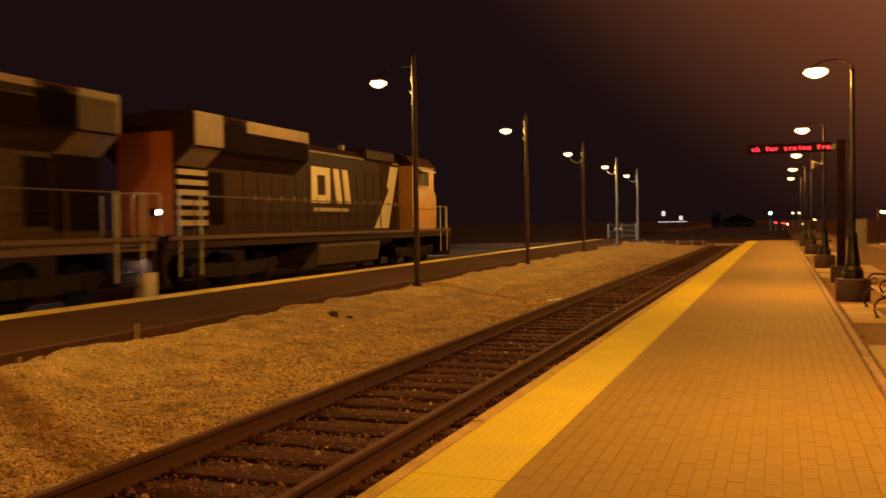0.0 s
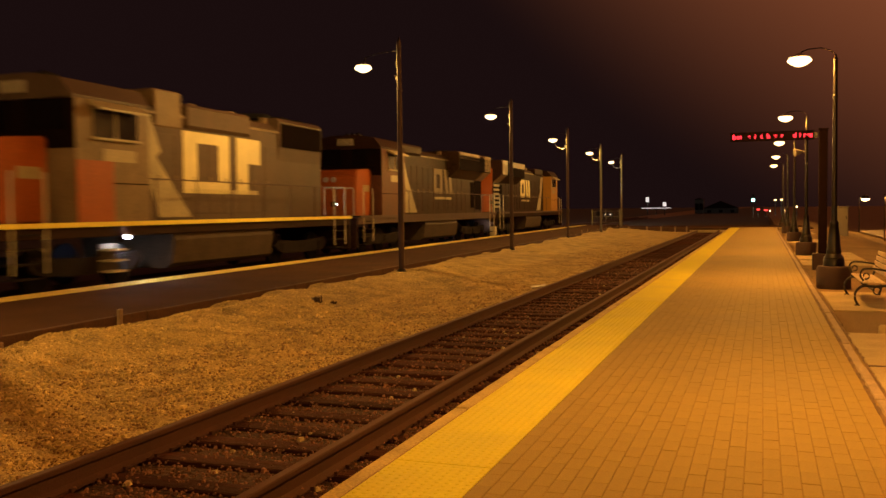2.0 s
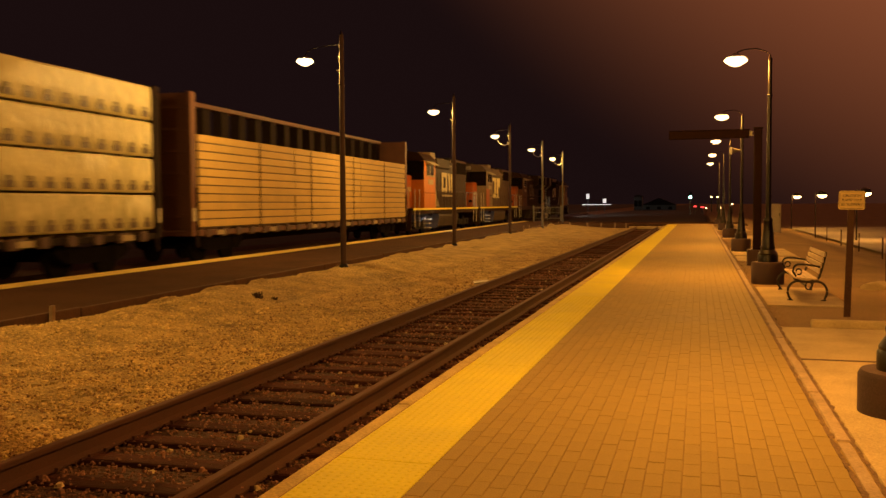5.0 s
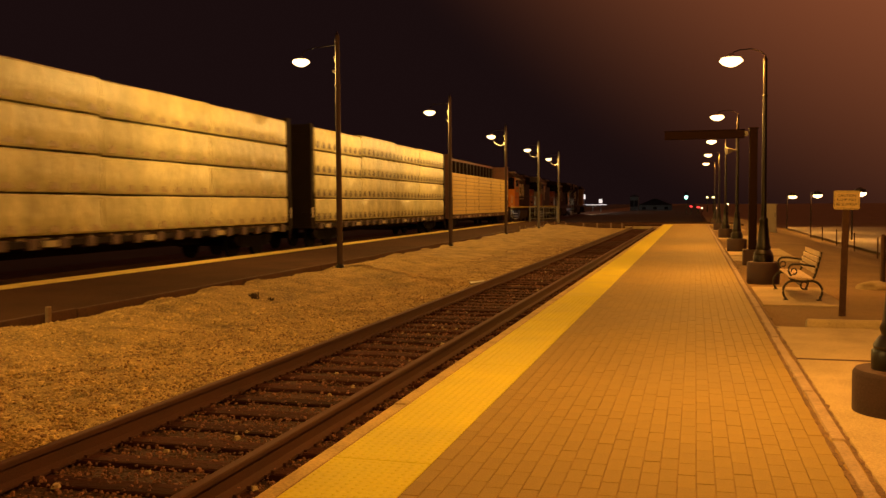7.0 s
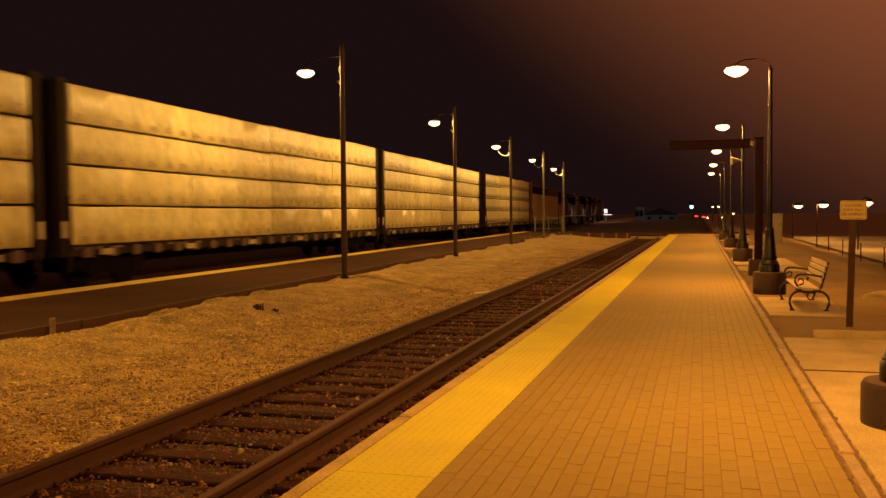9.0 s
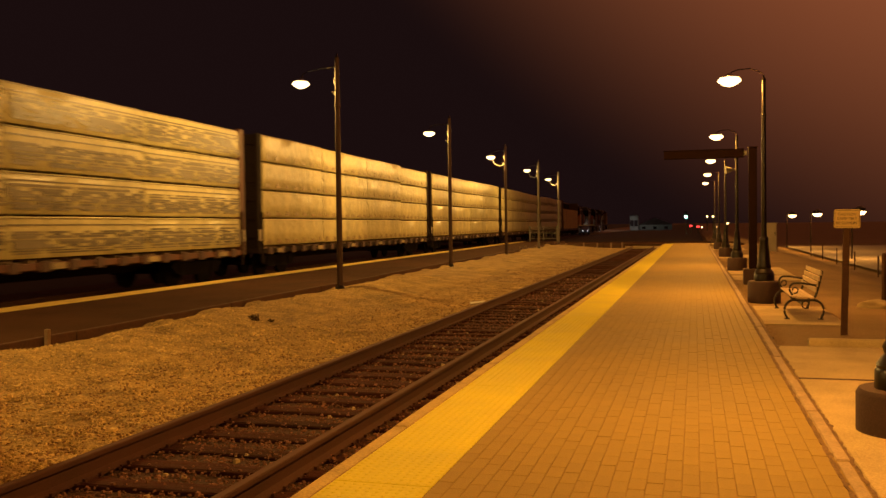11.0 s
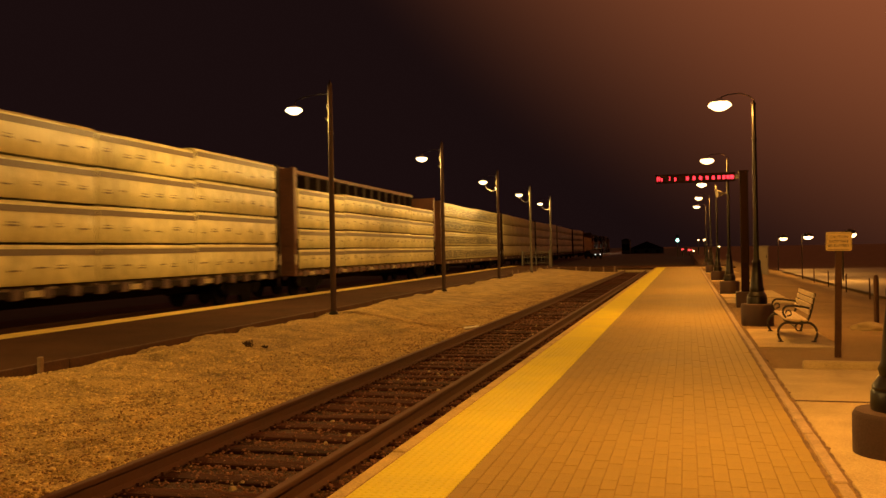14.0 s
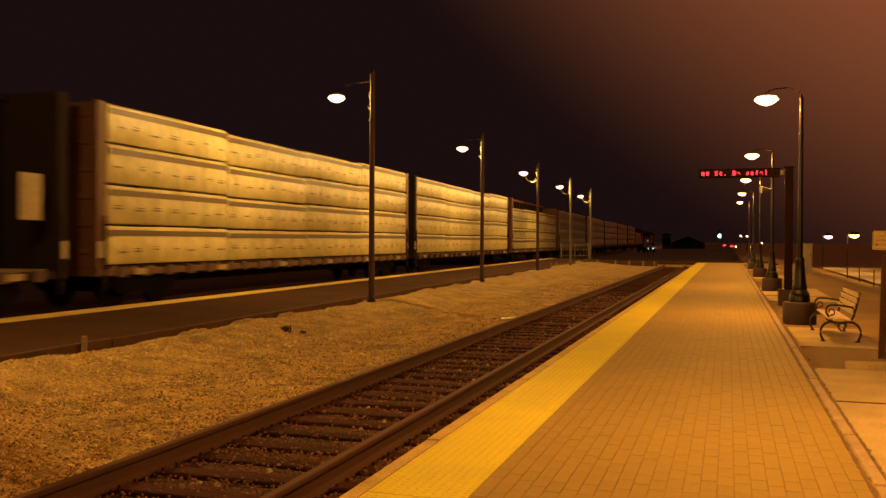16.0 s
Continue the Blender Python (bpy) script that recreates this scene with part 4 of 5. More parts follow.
def lumber_car(label, u_front, style, seed, length=21.5, top=4.78, beam_top=4.74, bulk_top=4.78, paint=M_CAR, tiers=4, empty_car=False):
    """A centre-beam flat car. u_front: the front of its load along the train."""
    rng = random.Random(seed)
    t = empty("centerbeam_car")
    tagged(t, label, "freight car", group="lumber cars of the train")
    MOVING.append((t, u_front - length / 2, 0))
    h = length / 2
    D = 1.04
    # deck, with side sill and stake pockets
    boxpart("deck", (-1.46, 1.46, -h - .35, h + .35, D - .22, D - .06), paint, t, bevel=.015)
    bm = bmesh.new()
    prism(bm, [(-h + 2.6, D - .22), (h - 2.6, D - .22), (h - 4.2, .52), (-h + 4.2, .52)], -.35, .35)
    part("centre_sill", bm, M_CARDARK, t)
    n = 22
    bm0 = None
    for i in range(n):
        y = -h + .5 + i * (length - 1) / (n - 1)
        if bm0 is None:
            bm = bmesh.new()
            box(bm, 1.40, 1.50, -.16, .16, D - .26, D - .02, bevel=.01)
            bm0 = part("stake_pocket", bm, M_SILL, t, "rusty stake pocket")
            bm0.location.y = y
        else:
            again("stake_pocket", bm0.data, t, pose(0, y, 0))
    for i in range(6):
        y = -h + 1.2 + i * (length - 2.4) / 5
        boxpart("reflector", (1.502, 1.508, y - .24, y + .24, D - .21, D - .07), M_CREAM, t, "pale yellow reflector strip")
    # risers under the load
    bm = bmesh.new()
    for i in range(28):
        y = -h + .3 + i * (length - .6) / 27
        box(bm, -1.40, 1.40, y - .06, y + .06, D - .06, D)
    part("riser_set", bm, M_STAKE, t, kind="stuff")
    # bulkheads and centre beam
    for sy in (-1, 1):
        bm = bmesh.new()
        box(bm, -1.32, 1.32, *sorted((sy * (h + .10), sy * (h + .26))), D - .06, bulk_top)
        bulk = part("bulkhead", bm, paint, t, "ribbed end bulkhead")
        boxpart("placard", (1.452, 1.462, *sorted((sy * (h + .13), sy * (h + .33))), 1.25, 1.62), M_LWHITE, bulk, "pale placard")
        for k in range(6):
            z = D + .3 + k * .62
            boxpart("rib", (-1.32, 1.32, *sorted((sy * (h + .26), sy * (h + .33))), z, z + .09), paint, bulk)
        for a in (1.32, -1.45):
            boxpart("post", (a, a + .13, *sorted((sy * (h + .08), sy * (h + .36))), D - .06, bulk_top + .02), paint, bulk)
    bm = bmesh.new()
    box(bm, -.20, .20, -h, h, beam_top - .14, beam_top)
    box(bm, -.05, .05, -h, h, D, D + .3)
    part("centre_beam", bm, paint, t, "centre beam chords")
    bm = bmesh.new()
    box(bm, -.16, .16, -.24, .24, D + .3, beam_top - .14)
    up = part("beam_post", bm, M_CARDARK, t)
    up.location.y = -h + .4
    for i in range(1, 17):
        again("beam_post", up.data, t, pose(0, -h + .4 + i * (length - .8) / 16, 0))
    # trucks and couplers
    for y in (-h + 2.0, h - 2.0):
        truck_parts(t, y, 2, 1.78, steel=M_GRIME)
    for sy in (-1, 1):
        bm = bmesh.new()
        box(bm, -.12, .12, sy * (h + .3), sy * (h + .8), .74, 1.0)
        box(bm, -.2, .2, sy * (h + .7), sy * (h + 1.0), .70, 1.05)
        part("coupler", bm, M_GRIME, t)
        boxpart("side_ladder", (1.44, 1.50, sy * (h + .12) - .03, sy * (h + .12) + .03, .5, 2.2), M_CARDARK, t)
    if empty_car:
        boxpart("yellow_panel", (1.452, 1.47, h - 1.05, h - .45, 2.05, 3.0), M_CREAM, t, "yellow painted panel")
        return t
    # load
    if style == "boards":
        n = 11
        hh = (top - D) / n
        for side in (1, -1):
            for k in range(n):
                cuts = (-h, -h / 3 - .1, h / 3 + .1, h)
                for a, b in zip(cuts, cuts[1:]):
                    bm = bmesh.new()
                    box(bm, side * .2, side * (1.47 + rng.uniform(-.012, .012)), a + .02, b - .02, D + k * hh + .035, D + (k + 1) * hh, bevel=.008)
                    part("lumber_layer", bm, M_LUMBER, t, "layer of raw sawn boards")
        bm = bmesh.new()
        for k in range(n):
            box(bm, -1.42, 1.42, -h + .05, h - .05, D + k * hh, D + k * hh + .034)
        part("dunnage", bm, M_PRINT, t, kind="stuff")
        for y in (-h * .62, -h * .2, h * .25, h * .66):
            boxpart("strap", (1.486, 1.492, y - .035, y + .035, D, top), M_GRIME, t, "dark steel strap")
        return t
    cuts = [-h] + [(-h + length * k / 4) + rng.uniform(-.4, .4) for k in (1, 2, 3)] + [h]
    hh = (top - D) / tiers
    lift = {c: rng.uniform(-.016, .010) for c in cuts}
    wrap = M_WRAPB if style == "blue" else M_WRAP
    ink = {"spots": M_PRINT, "band": M_PRINT, "blue": M_BLUE, "faint": M_PRINTSOFT}[style]
    for k in range(tiers):
        for a, b in zip(cuts, cuts[1:]):
            z0, z1 = D + k * hh + .045 + lift[a] * k, D + (k + 1) * hh + lift[a] * (k + 1) + rng.uniform(-.012, .0)
            if k == tiers - 1:
                z1 += rng.uniform(-.05, .0)
            ob = part("lumber_pack", wrapped(a + .01, b - .01, z0, z1, rng), wrap, t, "plastic-wrapped lumber pack", smooth=True)
            part("print", bundle_print(style, a, b, z0, z1, rng), ink, ob, "printed wrap markings", kind="stuff")
            other = again("lumber_pack", ob.data, t, pose(0, a + b, 0, 0, 0, 180))
        bm = bmesh.new()
        for i in range(24):
            y = -h + .4 + i * (length - .8) / 23
            box(bm, -1.38, 1.38, y - .045, y + .045, D + k * hh, D + k * hh + .045)
        part("dunnage", bm, M_TIMBER, t, kind="stuff")
    return t


def build_train():
    U = 38.6
    locomotive("black locomotive with an orange-red nose leading the train", 17.75 + U, 39.0 + U, M_LBLACK, M_LORANGE, M_LORANGE, True, modern=True, wide_rad=True, stripe=M_SILL, shift=1.3, step_glow="rear", lit=True)
    locomotive("black locomotive with an orange-red cab at its trailing end", -2.9 + U, 17.35 + U, M_LBROWN, M_LDULL, M_LRED, False, modern=True, wide_rad=True, stripe=M_SILL, sill=M_SILL, step_glow="end", louvres=False)
    locomotive("blue-grey locomotive with an orange-red nose and yellow sill stripe", -20.0 + U, -3.6 + U, M_LGREY, M_TAN, M_LRED, False, axles=2, logo="wide", shift=1.0, two_tone=True, roof_paint=M_LGREY)
    locomotive("black locomotive with an orange cab and yellow sill stripe", -37.3 + U, -20.7 + U, M_LBROWN, M_LCAB, M_LRED, False, axles=2)
    lumber_car("centre-beam car loaded with raw sawn lumber in thin layers", 0, "boards", 1, length=20.6, top=3.72, beam_top=4.9, bulk_top=4.87)
    lumber_car("centre-beam car loaded with spotted white lumber packs", -22.9, "spots", 2, length=20.6, paint=M_CARDARK)
    lumber_car("centre-beam car loaded with plain wrapped lumber packs", -46.1, "faint", 3, length=21.5, paint=M_CARDARK)
    lumber_car("centre-beam car loaded with wrapped lumber packs", -68.9, "faint", 4, length=21.4, paint=M_CARDARK)
    lumber_car("centre-beam car loaded with wrapped lumber packs", -91.6, "faint", 5, length=21.2, paint=M_CARDARK)
    lumber_car("centre-beam car loaded with blue printed lumber packs", -114.5, "blue", 6, length=21.2)
    lumber_car("centre-beam car with dark banded lumber packs below its beam", -138.0, "band", 7, length=20.9, top=4.19, beam_top=5.05, bulk_top=4.83)
    lumber_car("centre-beam car loaded with dark banded white lumber packs", -160.9, "band", 8, length=21.4, paint=M_CARDARK)
    lumber_car("centre-beam car loaded with dark banded white lumber packs", -184.0, "band", 9, length=21.7)
    lumber_car("empty dark centre-beam car with a yellow panel", -207.4, "band", 10, paint=M_CARDARK, empty_car=True)


build_train()


# ---- beside the platform ----
def landside():
    s = empty("concrete_walk")
    tagged(s, "pale worn concrete walk beside the platform", "walkway", kind="structure")
    for y0, y1 in ((-4, 1.2), (1.2, 4.4), (4.4, 9.10), (9.13, 11.46)):
        for x0, x1 in ((0.955, 3.6), (3.62, 6.2)):
            boxpart("slab", (x0, x1, y0, y1, -0.3, -0.004), M_CONCRETE, s, bevel=.008)
    boxpart("joint", (0.96, 6.2, 9.085, 9.145, -.3, -.001), M_TIMBER, s, "dark filled joint")
    for x0 in (1.32, 3.38):
        bm = bmesh.new()
        prism(bm, [(11.50, -.3), (11.50, .03), (11.53, .08), (11.64, .08), (11.68, .03), (11.68, -.3)], x0, x0 + 2.04)
        bmesh.ops.bevel(bm, geom=bm.edges[:], offset=.015, segments=2, affect="EDGES")
        k = part("wheel_stop", bm, M_CONCRETE, smooth=True)
        tagged(k, "low rounded concrete kerb beam at the lawn edge", "kerb")
    for y0, y1, x1 in ((15.0, 18.2, 2.3), (29.0, 33.5, 2.9), (26.3, 28.6, 2.9), (42, 46.5, 2.9), (55, 59, 2.9)):
        bm = bmesh.new()
        box(bm, 1.06, x1, y0, y1, -.45, -.125, bevel=.01)
        tagged(part("bench_pad", bm, M_CONCRETE), "pale concrete pad set in the lawn", "concrete pad", kind="structure")


def bench(m):
    """A slatted bench with scrolled cast-iron ends, which looks towards -x."""
    t = empty("bench", m)
    tagged(t, "cast-iron bench with pale wooden slats on its pad", "bench")
    L = 1.98
    for y in (0.0, L):
        e = part("bench_end", bench_end(), M_IRON, t, "black scrolled cast-iron end", smooth=True)
        e.location.y = y
    for i in range(4):
        boxpart("seat_slat", (.03 + i * .115, .125 + i * .115, -.04, L + .04, .415 - i * .006, .445 - i * .006), M_BENCHWOOD, t, bevel=.006)
    for i in range(4):
        z = .52 + i * .105
        x = .49 + i * .035
        bm = bmesh.new()
        box(bm, x - .015, x + .015, -.04, L + .04, z, z + .09, bevel=.006)
        part("back_slat", bm, M_BENCHWOOD, t)
    boxpart("stretcher", (.22, .26, .03, L - .03, .27, .30), M_IRON, t)
    return t


def bench_end():
    bm = bmesh.new()
    r = .024
    arc = lambda cx, cz, rad, a0, a1, n=12: [(cx + rad * math.cos(radians(a0 + (a1 - a0) * i / n)), 0, cz + rad * math.sin(radians(a0 + (a1 - a0) * i / n))) for i in range(n + 1)]
    sweep(bm, [(-.05, 0, .015)] + arc(.09, .17, .20, 205, 80), r)
    sweep(bm, [(.60, 0, .015)] + arc(.45, .17, .20, -35, 100), r)
    sweep(bm, [(.10, 0, .37), (.26, 0, .355), (.44, 0, .37), (.50, 0, .46), (.56, 0, .66), (.62, 0, .93)], r)
    sweep(bm, [(.02, 0, .42), (.12, 0, .37)], r)
    sweep(bm, [(.05, 0, .46)] + arc(.10, .58, .11, 225, 95) + [(.22, 0, .69), (.40, 0, .665), (.55, 0, .64)], r * .85)
    sweep(bm, arc(.10, .55, .055, 200, -120), r * .6)
    sweep(bm, arc(.30, .28, .07, 0, 330), r * .6)
    for x in (-.06, .59):
        box(bm, x - .05, x + .05, -.04, .04, -.005, .018)
    return bm


def text(body, size, m, material, parent, name="lettering", extrude=0.002, align="CENTER", bold=0.0):
    c = bpy.data.curves.new(name, "FONT")
    c.body, c.size, c.extrude, c.offset = body, size, extrude, bold
    c.align_x, c.align_y = align, "CENTER"
    c.materials.append(material)
    ob = new(name, c)
    ob.parent = parent
    ob.matrix_basis = m
    return ob


def caution_sign():
    t = empty("caution_sign", pose(2.05, 13.8, -.14))
    tagged(t, "pale yellow caution sign with black letters on a brown post", "sign")
    boxpart("post", (-.045, .045, -.045, .045, -.3, 1.62), M_TIMBER, t, "brown wooden post", bevel=.008)
    bm = bmesh.new()
    rim = []
    for cx, cz, a0 in ((.17, 1.86, 0), (-.17, 1.86, 90), (-.17, 1.63, 180), (.17, 1.63, 270)):
        rim += [(cx + .03 * math.cos(radians(a0 + k * 22.5)), cz + .03 * math.sin(radians(a0 + k * 22.5))) for k in range(5)]
    cross(bm, rim, -.062, -.05)
    b = part("plate", bm, M_SIGN, t, "pale yellow plate")
    for z in (1.615, 1.869):
        boxpart("border", (-.17, .17, -.0645, -.0625, z, z + .006), M_INK, b)
    for x in (-.187, .181):
        boxpart("border", (x, x + .006, -.0645, -.0625, 1.64, 1.85), M_INK, b)
    for i, w in enumerate(("CAUTION", "RAMP MAY", "BE SLIPPERY")):
        text(w, .062, pose(0, -.065, 1.813 - i * .068, 90, 0, 0), M_INK, b, "lettering")
    b.scale = (.86, 1, .92)
    b.location.z = .065
    t.rotation_euler = (0, radians(1.3), radians(-7))


MESSAGE_A = "Watch for trains from either direction."
MESSAGE_B = "This is WWWWWWWWWW St. Be safe!"
LETTERS = []


def led_sign():
    """A hanging board over the platform on which red letters run to the left."""
    t = empty("message_sign", pose(.23, 24.6, 3.31))
    tagged(t, "black hanging message board with running red letters", "sign")
    boxpart("housing", (-1.02, 1.02, .03, .19, -.11, .11), M_BLACK, t, bevel=.01)
    boxpart("face", (-.97, .97, .02, .03, -.09, .09), M_BLACK, t)
    boxpart("hood", (-1.03, 1.03, .0, .2, .11, .12), M_BLACK, t)
    boxpart("bracket", (.95, 1.10, .06, .14, -.06, .06), M_POLE, t)
    for message, t0, x0 in ((MESSAGE_A, 0.0, -.965 - .23), (MESSAGE_B, 12.2, .715 - .23)):
        for i, ch in enumerate(message):
            if ch == " ":
                continue
            if ch == "W" and message is MESSAGE_B:
                bm = bmesh.new()
                box(bm, -.036, .036, -.002, .002, -.05, .045)
                ob = part("led_bar", bm, M_LED, t, "red bar")
            else:
                ob = text(ch, .165, pose(0, 0, 0, 90, 0, 0), M_LED, t, "led_letter", extrude=.001, bold=.005)
            LETTERS.append((ob, t0, x0 + i * .1125, ch == "W" and message is MESSAGE_B))


def letter_rows(t0, x, bar):
    """Waits inside the housing at one end, runs across the face, and goes back in at the other."""
    v, right, left = .84, .95, -.95
    turn = 0 if bar else 90
    t_in, t_out = t0 + (x - right) / v, t0 + (x - left) / v
    spot = lambda px, depth: pose(px, depth, 0, turn, 0, 0)
    path = lambda q: min(right, max(left, x - v * (q - t0)))
    key = [(q, spot(path(q) if t_in <= q <= t_out else .8 * path(q), .012 if t_in <= q <= t_out else .10)) for q in (0.0, 16.0)]
    for q, d in ((t_in - .067, .10), (t_in, .012), (t_out, .012), (t_out + .067, .10)):
        if 0.05 < q < 15.95:
            key.append((q, spot(path(q) * (.8 if d > .05 else 1), d)))
    return sorted(key, key=lambda r: r[0])


def utility(m):
    t = empty("utility_cabinet", m)
    tagged(t, "grey steel utility cabinet standing on the lawn", "cabinet")
    boxpart("body", (-.33, .33, -.3, .3, -.3, 1.50), M_CABINET, t, bevel=.03)
    boxpart("door", (-.29, .29, -.315, -.303, .05, 1.40), M_CABINET, t, bevel=.004)
    boxpart("handle", (.21, .24, -.34, -.315, .85, 1.05), M_IRON, t)
    boxpart("lid", (-.37, .37, -.34, .34, 1.50, 1.56), M_CABINET, t, bevel=.02)


def sign_mast():
    t = empty("sign_mast", pose(1.46, 24.6, 0))
    tagged(t, "thick brown square mast holding the message board", "mast")
    boxpart("shaft", (-.10, .10, -.10, .10, -.4, 3.42), M_BLACK, t, "dark square shaft", bevel=.02)
    boxpart("plinth", (-.24, .24, -.24, .24, -.4, .28), M_PEDESTAL, t, bevel=.02)
    boxpart("cap", (-.12, .12, -.12, .12, 3.42, 3.46), M_BLACK, t)


def horn():
    t = empty("loudspeaker", pose(1.33, 31.2, 3.25))
    tagged(t, "small pale horn loudspeaker on a lamp post", "loudspeaker")
    bm = bmesh.new()
    tube(bm, (-.14, -.05, 0), (-.34, -.12, -.02), .05, .13, 14)
    part("bell", bm, M_GALV, t)
    bm = bmesh.new()
    tube(bm, (-.02, 0, .42), (-.02, 0, 0), .012, n=6)
    tube(bm, (0, 0, 0), (-.16, -.06, 0), .02, n=8)
    part("bracket", bm, M_GALV, t)


def rock(m, s):
    bm = bmesh.new()
    bmesh.ops.create_icosphere(bm, subdivisions=3, radius=1)
    for v in bm.verts:
        v.co *= 1 + .35 * noise.noise(v.co * 1.3 + Vector((s, 2, 1)))
        v.co = Vector((v.co.x * s, v.co.y * s * .8, v.co.z * s * .5))
    ob = part("boulder", bm, M_CONCRETE, smooth=True)
    ob.matrix_basis = m
    tagged(ob, "pale boulder lying on the lawn", "rock")


def weed(m, seed, s=1.0):
    rng = random.Random(seed)
    bm = bmesh.new()
    for _ in range(18):
        a, l, k = rng.uniform(0, 6.28), rng.uniform(.08, .22) * s, rng.uniform(.3, 1.0)
        p0 = Vector((rng.uniform(-.06, .06), rng.uniform(-.06, .06), -.02))
        p1 = p0 + Vector((math.cos(a) * l * k * .5, math.sin(a) * l * k * .5, l * .55))
        p2 = p0 + Vector((math.cos(a) * l * k, math.sin(a) * l * k, l * .62))
        w = Vector((-math.sin(a), math.cos(a), 0)) * .012
        v = [bm.verts.new(q) for q in (p0 - w, p0 + w, p1 + w, p1 - w, p2)]
        bm.faces.new((v[0], v[1], v[2], v[3]))
        bm.faces.new((v[3], v[2], v[4]))
    ob = part("weed", bm, M_WEED)
    ob.matrix_basis = m
    tagged(ob, "small dry weed in the gravel", "weed", group="weeds")


landside()
bench(pose(1.52, 15.8, -.125)).scale = (.80, .97, .87)
caution_sign()
led_sign()
sign_mast()
horn()
utility(pose(4.15, 54, -.12))
rock(pose(3.25, 18.3, -.14), .30)
rock(pose(3.5, 18.7, -.14), .17)
for x, y, s in ((-7.40, 14.0, 1.0), (-7.2, 14.25, .7), (-7.55, 14.2, .7)):
    weed(pose(x, y, bank_z(x, y)), int(x * 100) % 97, s)
bm = bmesh.new()
box(bm, -.17, .17, -.12, .12, -.01, .03, bevel=.008)
scrap = part("paper_scrap", bm, M_LWHITE)
scrap.matrix_basis = pose(-4.75, 19.6, bank_z(-4.75, 19.6) + .03, 4, -6, 20)
tagged(scrap, "pale flat scrap lying beside the rail", "litter")
bm = bmesh.new()
lathe(bm, [(.05, -.3), (.05, .95), (.03, 1.0)], 10)
b = part("bollard", bm, M_TIMBER, smooth=True)
b.matrix_basis = pose(3.64, 19.5, -.15)
tagged(b, "slim brown bollard on the lawn", "bollard")


# ---- beyond the platforms ----
def parking():
    lot = grid_sheet("parking_lot", steps(9.6, 60, 2.0), steps(18, 108, 3.0), lambda x, y: -1.24, M_LOT)
    tagged(lot, "worn pale parking lot below the lawn", "parking lot", kind="structure")
    for k, (x, y) in enumerate(((9.95, 100.6), (10.6, 86.0), (11.5, 70.0))):
        t = empty("lot_lamp", pose(x, y, -1.24))
        tagged(t, "parking lot lamp glowing on a slim dark pole", "street lamp", group="lot lamps")
        bm = bmesh.new()
        tube(bm, (-.55, 0, 0), (-.55, 0, 3.65), .06, .045, 10)
        part("pole", bm, M_POLE, t)
        bm = bmesh.new()
        tube(bm, (-.55, 0, 3.6), (0, 0, 3.68), .025, n=8)
        part("arm", bm, M_POLE, t)
        bm = bmesh.new()
        lathe(bm, [(.01, 3.78), (.15, 3.75), (.335, 3.62), (.345, 3.42), (.355, 3.42), (.36, 3.66), (.16, 3.80), (.01, 3.82)], 14)
        part("hood", bm, M_POLE, t)
        bm = bmesh.new()
        lathe(bm, [(.12, 3.14), (.32, 3.24), (.40, 3.36), (.40, 3.42)], 14)
        g = part("lens", bm, M_FARLAMP, t, "glowing lens", smooth=True)
        g.visible_shadow = False
        lamp_light((x, y, -1.24 + 3.435), LAMP_RIGHT, 1300, .02)
    bm = bmesh.new()
    tube(bm, (0, 0, -.3), (0, 0, .75), .035, n=8)
    first = part("marker_post", bm, M_TIMBER)
    tagged(first, "thin dark marker post along the lot edge", "post", group="lot edge posts")
    first.matrix_basis = pose(8.6, 34, -1.0)
    for i in range(1, 7):
        copy_thing(first, pose(8.6 + .05 * i, 34 + i * 7.0, -1.0))


def crossing():
    bm = bmesh.new()
    box(bm, -60, 3.4, 67.5, 76.5, -1.4, -.06)
    road = part("road", bm, M_ASPHALT)
    tagged(road, "dark asphalt street crossing the tracks", "road", kind="structure")
    bm = bmesh.new()
    box(bm, -2.2, 3.0, 65.6, 67.4, -.6, -.02)
    tagged(part("pavement", bm, M_CONCRETE), "concrete pavement at the platform end", "pavement", kind="structure")
    bm = bmesh.new()
    box(bm, -5.2, -2.25, 66.3, 67.4, -.6, -.19)
    tagged(part("crossing_panel", bm, M_CONCRETE), "worn concrete panel between the rails at the street", "crossing panel", kind="structure")
    t = empty("timber_barrier")
    tagged(t, "low timber barrier across the end of the gravel bank", "barrier")
    for x0, x1 in ((-11.0, -8.6), (-8.55, -6.5), (-6.45, -4.9)):
        boxpart("board", (x0, x1, 66.0, 66.08, -.3, .02), M_TIMBER, t, bevel=.01)
    for x in (-10.6, -9.2, -7.9, -6.9, -5.9, -5.1):
        boxpart("post", (x - .06, x + .06, 65.88, 66.0, -.4, .10), M_STAKE, t, bevel=.01)
    t = empty("end_fence")
    tagged(t, "galvanised pipe fence at the end of the far platform", "fence")
    for k, x in enumerate((-13.9, -12.7, -11.5)):
        bm = bmesh.new()
        tube(bm, (x, 77, -.3), (x, 77, 1.35), .075 if k != 1 else .04, n=10)
        part("post", bm, M_FENCE, t)
    for z in (.25, .75, 1.2):
        bm = bmesh.new()
        tube(bm, (-13.9, 77, z), (-11.5, 77, z), .025, n=8)
        part("rail", bm, M_FENCE, t)
    for x in steps(-13.7, -11.7, .25):
        bm = bmesh.new()
        tube(bm, (x, 77, .25), (x, 77, 1.2), .012, n=6)
        part("picket", bm, M_FENCE, t)


